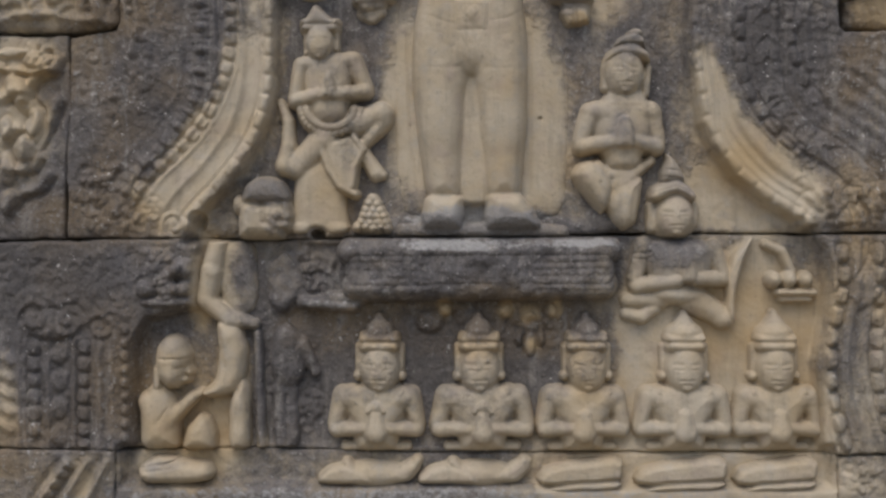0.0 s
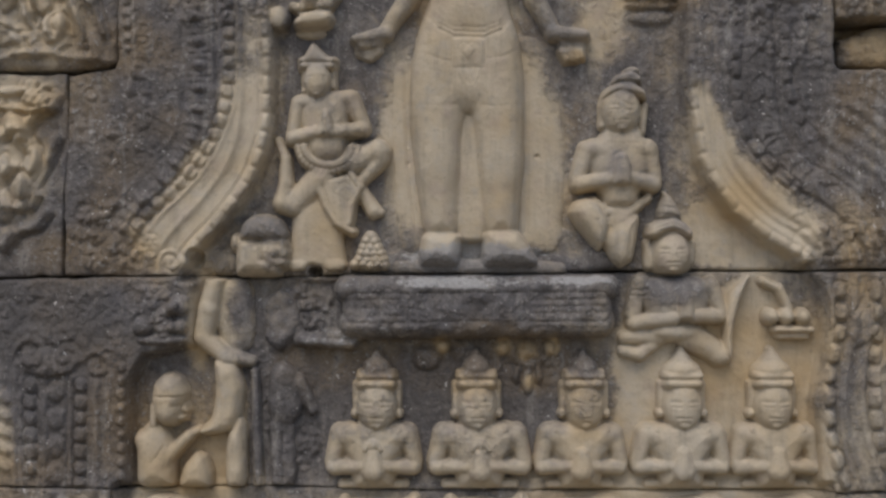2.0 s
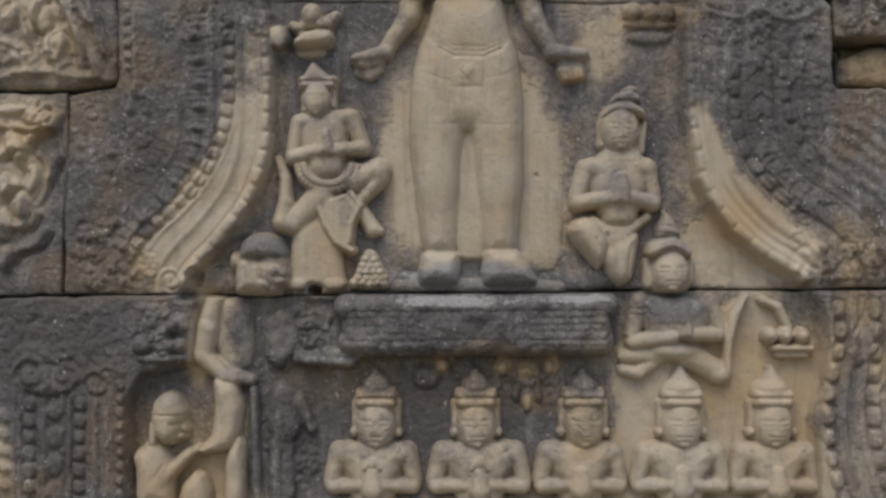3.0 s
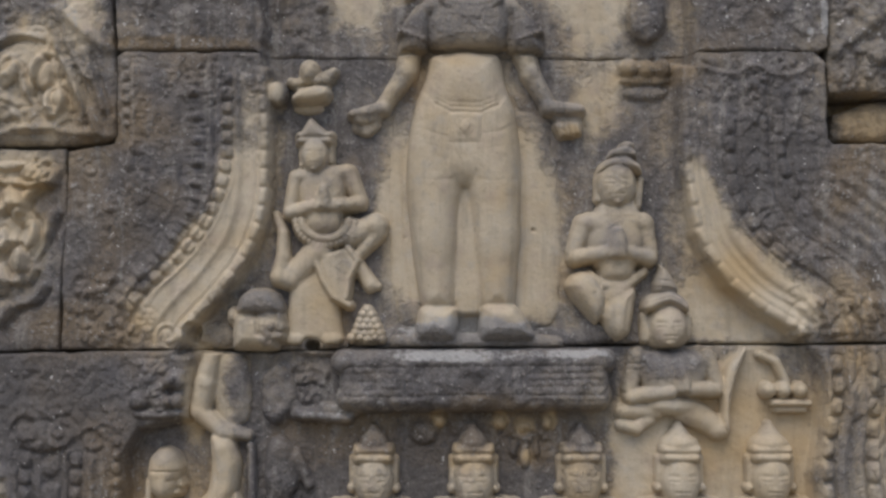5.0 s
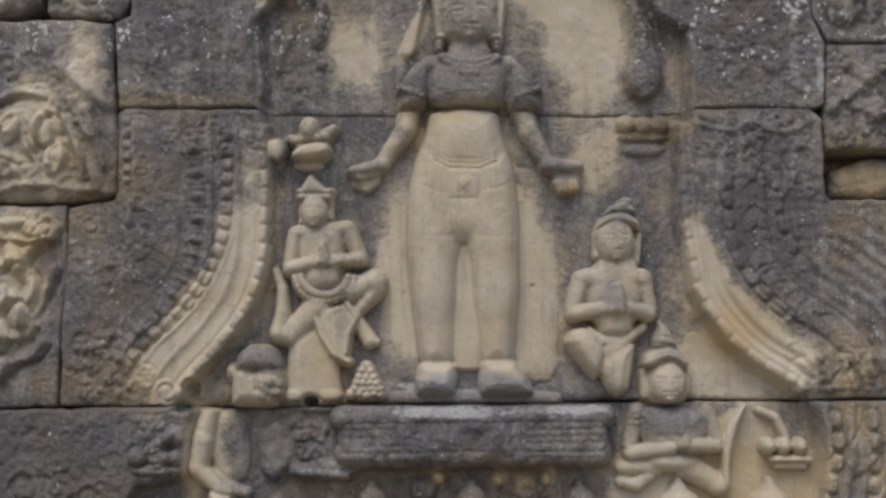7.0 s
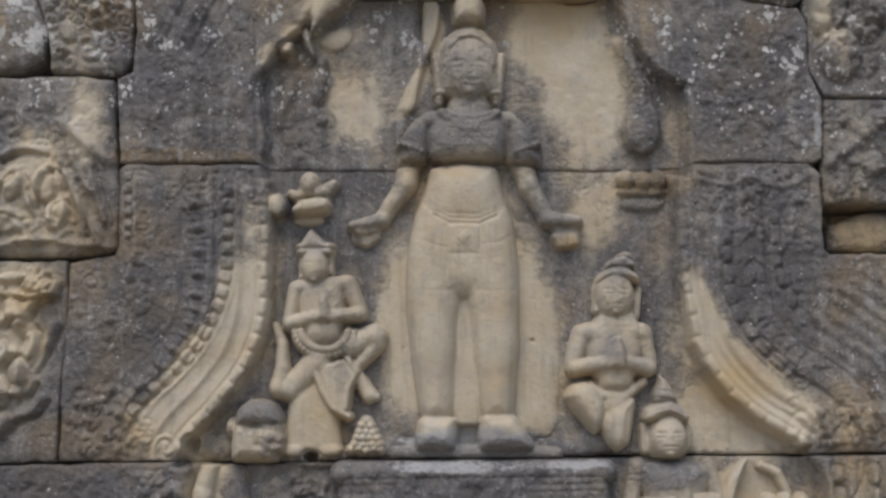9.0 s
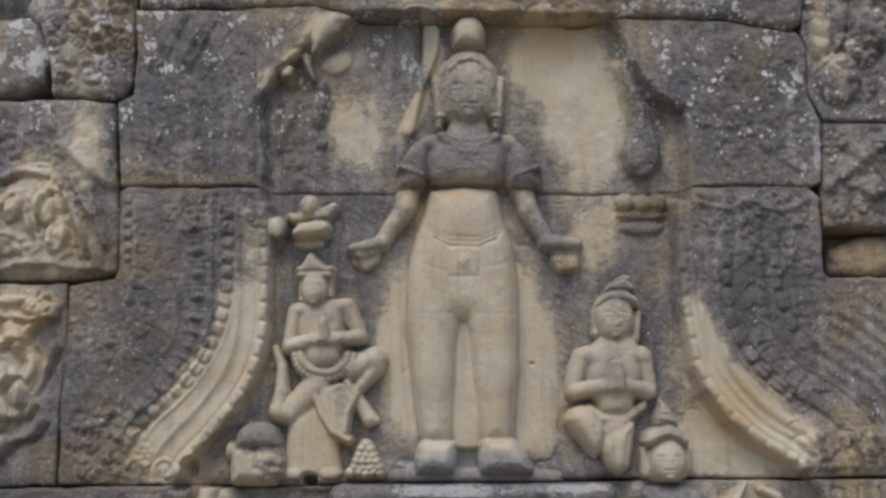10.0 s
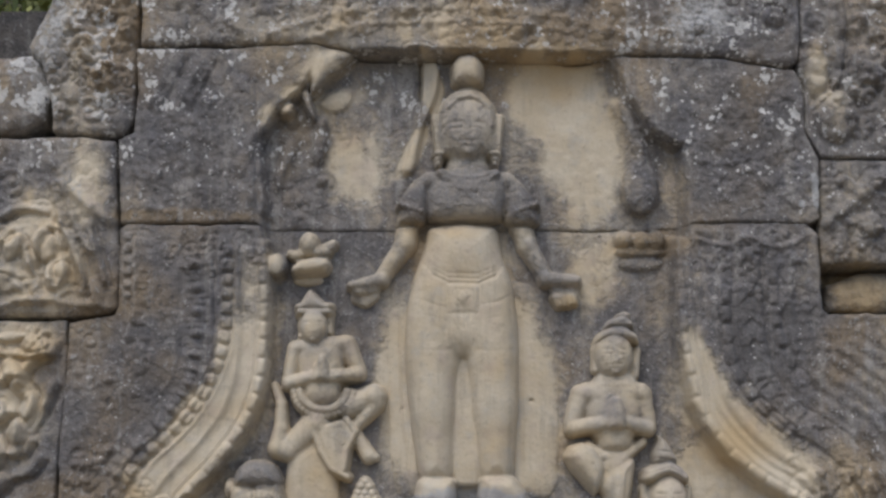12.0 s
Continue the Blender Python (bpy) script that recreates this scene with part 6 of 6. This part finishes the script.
f.limb(-0.3046, 1.3957, -0.2756, 1.3353, 0.0168, 0.0120, -0.048, 1.1)
f.groove(-0.3372, 1.2869, -0.3360, 1.1782, 0.003, 0.006)
f.build(wear=0.010, top=1.6158, bottom=1.1745)

f = Relief("hovering_statue", "carved crouching figure with its head lost at the joint", "statue")
f.body([(0.4279, 1.6205), (0.5778, 1.6205), (0.5826, 1.5710), (0.5584, 1.5166), (0.4545, 1.5142), (0.4303, 1.5710)], -0.048, 0.044, 0.0432)
f.limb(0.4303, 1.6060, 0.4134, 1.5384, 0.0204, 0.0180, -0.044, 1.4)
f.limb(0.4158, 1.5214, 0.4980, 1.5311, 0.0168, 0.0144, -0.036, 1.3, -0.012)
f.limb(0.5802, 1.6012, 0.5995, 1.5480, 0.0204, 0.0180, -0.044, 1.4)
f.limb(0.5971, 1.5359, 0.5391, 1.5359, 0.0168, 0.0144, -0.036, 1.3, -0.012)
f.body([(0.5125, 1.5867), (0.5270, 1.5867), (0.5391, 1.5577), (0.5391, 1.5287), (0.5052, 1.5287), (0.5052, 1.5577)], -0.002, 0.017, 0.0132)
f.groove(0.5209, 1.5819, 0.5222, 1.5335, 0.0013, 0.003)
f.groove(0.4037, 1.5891, 0.4448, 1.5940, 0.002, 0.004)
f.groove(0.4037, 1.5770, 0.4424, 1.5795, 0.002, 0.003)
f.egg(0.5028, 1.5021, 0.0552, 0.0216, -0.040, 0.036)
f.limb(0.3965, 1.4900, 0.4690, 1.4924, 0.0156, 0.0204, -0.045, 1.2)
f.limb(0.3940, 1.4610, 0.4279, 1.4537, 0.0132, 0.0168, -0.045, 1.2)
f.limb(0.4279, 1.4562, 0.4545, 1.4743, 0.0156, 0.0156, -0.045, 1.1)
f.limb(0.5367, 1.4924, 0.6019, 1.4537, 0.0312, 0.0240, -0.046, 1.0)
f.egg(0.6019, 1.4489, 0.0264, 0.0216, -0.046, 0.024)
f.body([(0.6237, 1.4368), (0.6068, 1.4562), (0.6068, 1.5287), (0.6189, 1.5819), (0.6551, 1.6254), (0.6696, 1.6278), (0.6430, 1.5649), (0.6285, 1.5045), (0.6285, 1.4489)], -0.048, 0.030, 0.0108)
f.stain(0.5028, 1.5952, 0.0840, 0.0432, 0.60, "crust")
f.stain(0.5028, 1.5649, 0.0960, 0.0600, 0.35, "dust")
f.build(top=1.6279, step=0.0017, wash=0.20)

f = Relief("fruit_bowl", "small carved bowl of round fruit on the wall", "carving")
for px in (1383, 1410, 1440):
    f.egg(-0.9502 + px * U, 1.5346, 0.018, 0.0192, -0.042, 0.036)
f.limb(0.7199, 1.5067, 0.7951, 1.5067, 0.0096, 0.0096, -0.045, 3.0)
f.limb(0.7284, 1.4921, 0.7854, 1.4921, 0.0084, 0.0084, -0.045, 2.0)
f.limb(0.6957, 1.6109, 0.7284, 1.5952, 0.0108, 0.012, -0.045, 1.6)
f.limb(0.7284, 1.5952, 0.7490, 1.5527, 0.012, 0.0108, -0.045, 1.6)
f.build(step=0.0018, wash=0.4)


# ---- the body of the wall behind and below the carved face ----
def slab(name, x0, x1, y0, y1, z0, z1, mat, parent=None, edge=0.012):
    bm = bmesh.new()
    bmesh.ops.create_cube(bm, size=1.0)
    for v in bm.verts:
        v.co = Vector((x0 + (v.co.x + 0.5) * (x1 - x0), y0 + (v.co.y + 0.5) * (y1 - y0), z0 + (v.co.z + 0.5) * (z1 - z0)))
    bmesh.ops.bevel(bm, geom=bm.edges[:], offset=edge, segments=2, affect="EDGES")
    mesh = bpy.data.meshes.new(name)
    bm.to_mesh(mesh)
    bm.free()
    for key, value in (("crust", 0.8), ("ochre", 0.3), ("lichen", 0.0), ("speck", 0.5)):
        mesh.attributes.new(key, "FLOAT", "POINT").data.foreach_set("value", np.full(len(mesh.vertices), value, np.float32))
    mesh.materials.append(mat)
    ob = new(name, mesh)
    if parent:
        ob.parent = parent
    return ob


# unseen backing, added so that no light leaks through the joints
slab("wall_backing", -1.25, 1.25, 3.27, 4.2, 0.0, 2.60, STONE, wall)
slab("wall_backing", -0.84, 1.25, 3.27, 4.2, 2.602, 2.98, STONE, wall)
for row in range(3):
    for k in range(4):
        x = -1.30 + k * 0.65 + (0.2 if row % 2 else 0.0) - 0.1
        slab("stone_block", x, x + 0.644, 2.97 + 0.01 * ((k + row) % 3), 3.26, row * 0.345 + 0.002, row * 0.345 + 0.341, STONE, wall)

# ---- ground ----
def ground_material():
    mat = bpy.data.materials.new("packed_earth")
    mat.use_nodes = True
    n, l = mat.node_tree.nodes, mat.node_tree.links
    tex = n.new("ShaderNodeTexNoise")
    tex.inputs["Scale"].default_value, tex.inputs["Detail"].default_value = 1.5, 8
    ramp = n.new("ShaderNodeValToRGB")
    ramp.color_ramp.elements[0].color, ramp.color_ramp.elements[1].color = (0.16, 0.13, 0.09, 1), (0.30, 0.25, 0.18, 1)
    l.new(n.new("ShaderNodeTexCoord").outputs["Object"], tex.inputs["Vector"])
    l.new(tex.outputs["Fac"], ramp.inputs["Fac"])
    l.new(ramp.outputs[0], n["Principled BSDF"].inputs["Base Color"])
    n["Principled BSDF"].inputs["Roughness"].default_value = 0.95
    return mat


mesh = bpy.data.meshes.new("ground")
mesh.from_pydata([(-400, -400, 0), (400, -400, 0), (400, 400, 0), (-400, 400, 0)], [], [(0, 1, 2, 3)])
mesh.materials.append(ground_material())
tagged(new("ground", mesh), "bare packed earth ground before the wall", "ground", kind="structure")


# ---- behind the wall's shoulder: an old stone tower and a tree ----
# its blocks carry their shade in the stone colour
tower = tagged(new("stone_tower"), "dark old temple tower of stacked stone blocks, shade in its colour", "tower")
rt = np.random.RandomState(3)
for row in range(10):
    for k in range(3):
        x = -3.3 + k * 0.62 + (0.25 if row % 2 else 0.0)
        z = row * 0.371
        slab("stone_block", x, x + 0.60, 5.4 + rt.uniform(-0.05, 0.05), 6.2, z + 0.003, z + 0.364, FAR_STONE, tower, 0.03)


def leaf_material():
    mat = bpy.data.materials.new("leaves")
    mat.use_nodes = True
    n, l = mat.node_tree.nodes, mat.node_tree.links
    ramp = n.new("ShaderNodeValToRGB")
    ramp.color_ramp.elements[0].color, ramp.color_ramp.elements[1].color = (0.06, 0.09, 0.02, 1), (0.24, 0.25, 0.07, 1)
    l.new(n.new("ShaderNodeNewGeometry").outputs["Random Per Island"], ramp.inputs["Fac"])
    l.new(ramp.outputs[0], n["Principled BSDF"].inputs["Base Color"])
    n["Principled BSDF"].inputs["Roughness"].default_value = 0.6
    n["Principled BSDF"].inputs["Transmission Weight"].default_value = 0.0
    return mat


def bark_material():
    mat = bpy.data.materials.new("bark")
    mat.use_nodes = True
    n, l = mat.node_tree.nodes, mat.node_tree.links
    tex = n.new("ShaderNodeTexNoise")
    tex.inputs["Scale"].default_value = 9
    ramp = n.new("ShaderNodeValToRGB")
    ramp.color_ramp.elements[0].color, ramp.color_ramp.elements[1].color = (0.06, 0.05, 0.04, 1), (0.2, 0.17, 0.14, 1)
    l.new(tex.outputs["Fac"], ramp.inputs["Fac"])
    l.new(ramp.outputs[0], n["Principled BSDF"].inputs["Base Color"])
    n["Principled BSDF"].inputs["Roughness"].default_value = 0.9
    return mat


BARK, LEAVES = bark_material(), leaf_material()


def tree(x, y, tall, spread, seed):
    """A trunk with limbs and a crown of single leaves."""
    r = np.random.RandomState(seed)
    top = tagged(new("tree"), "leafy yellow-green tree behind the temple", "tree", "trees behind the temple")
    bm = bmesh.new()
    ends = []

    def limb(a, b, r0, r1):
        rings = []
        axis = (b - a).normalized()
        side = axis.orthogonal().normalized()
        other = axis.cross(side)
        for p, rad in ((a, r0), ((a + b) / 2 + side * r0 * 0.4, (r0 + r1) / 2), (b, r1)):
            rings.append([bm.verts.new(p + (side * math.cos(q) + other * math.sin(q)) * rad) for q in np.linspace(0, 2 * math.pi, 9)[:-1]])
        for lo, hi in zip(rings, rings[1:]):
            for i in range(8):
                bm.faces.new((lo[i], lo[(i + 1) % 8], hi[(i + 1) % 8], hi[i]))

    foot, fork = Vector((x, y, 0)), Vector((x + 0.2, y, tall * 0.42))
    limb(foot, fork, 0.26, 0.17)
    for k in range(9):
        a = k * 2.4
        tip = fork + Vector((math.cos(a) * spread * r.uniform(0.4, 0.8), math.sin(a) * spread * r.uniform(0.4, 0.8), tall * r.uniform(0.1, 0.5)))
        limb(fork, tip, 0.10, 0.03)
        ends.append(tip)
        for m in range(3):
            twig = tip + Vector(r.uniform(-1, 1, 3)) * spread * 0.35
            limb(tip, twig, 0.03, 0.01)
            ends.append(twig)
    mesh = bpy.data.meshes.new("trunk")
    bm.to_mesh(mesh)
    bm.free()
    mesh.materials.append(BARK)
    new("trunk", mesh).parent = top
    verts, faces = [], []
    for e in ends:
        for m in range(260):
            c = e + Vector(r.normal(0, 1, 3)) * spread * 0.16
            d, u = Vector(r.normal(0, 1, 3)).normalized(), Vector(r.normal(0, 1, 3)).normalized()
            size = r.uniform(0.05, 0.10)
            n0 = len(verts)
            verts += [c - d * size, c + u * size * 0.4, c + d * size, c - u * size * 0.4]
            faces.append((n0, n0 + 1, n0 + 2, n0 + 3))
    mesh = bpy.data.meshes.new("crown")
    mesh.from_pydata(verts, [], faces)
    mesh.materials.append(LEAVES)
    tagged(new("crown", mesh), kind="stuff").parent = top


tree(-4.6, 13.0, 8.5, 2.6, 5)
tree(-3.7, 11.0, 7.6, 2.2, 7)
tree(-7.0, 16.0, 9.5, 3.0, 6)
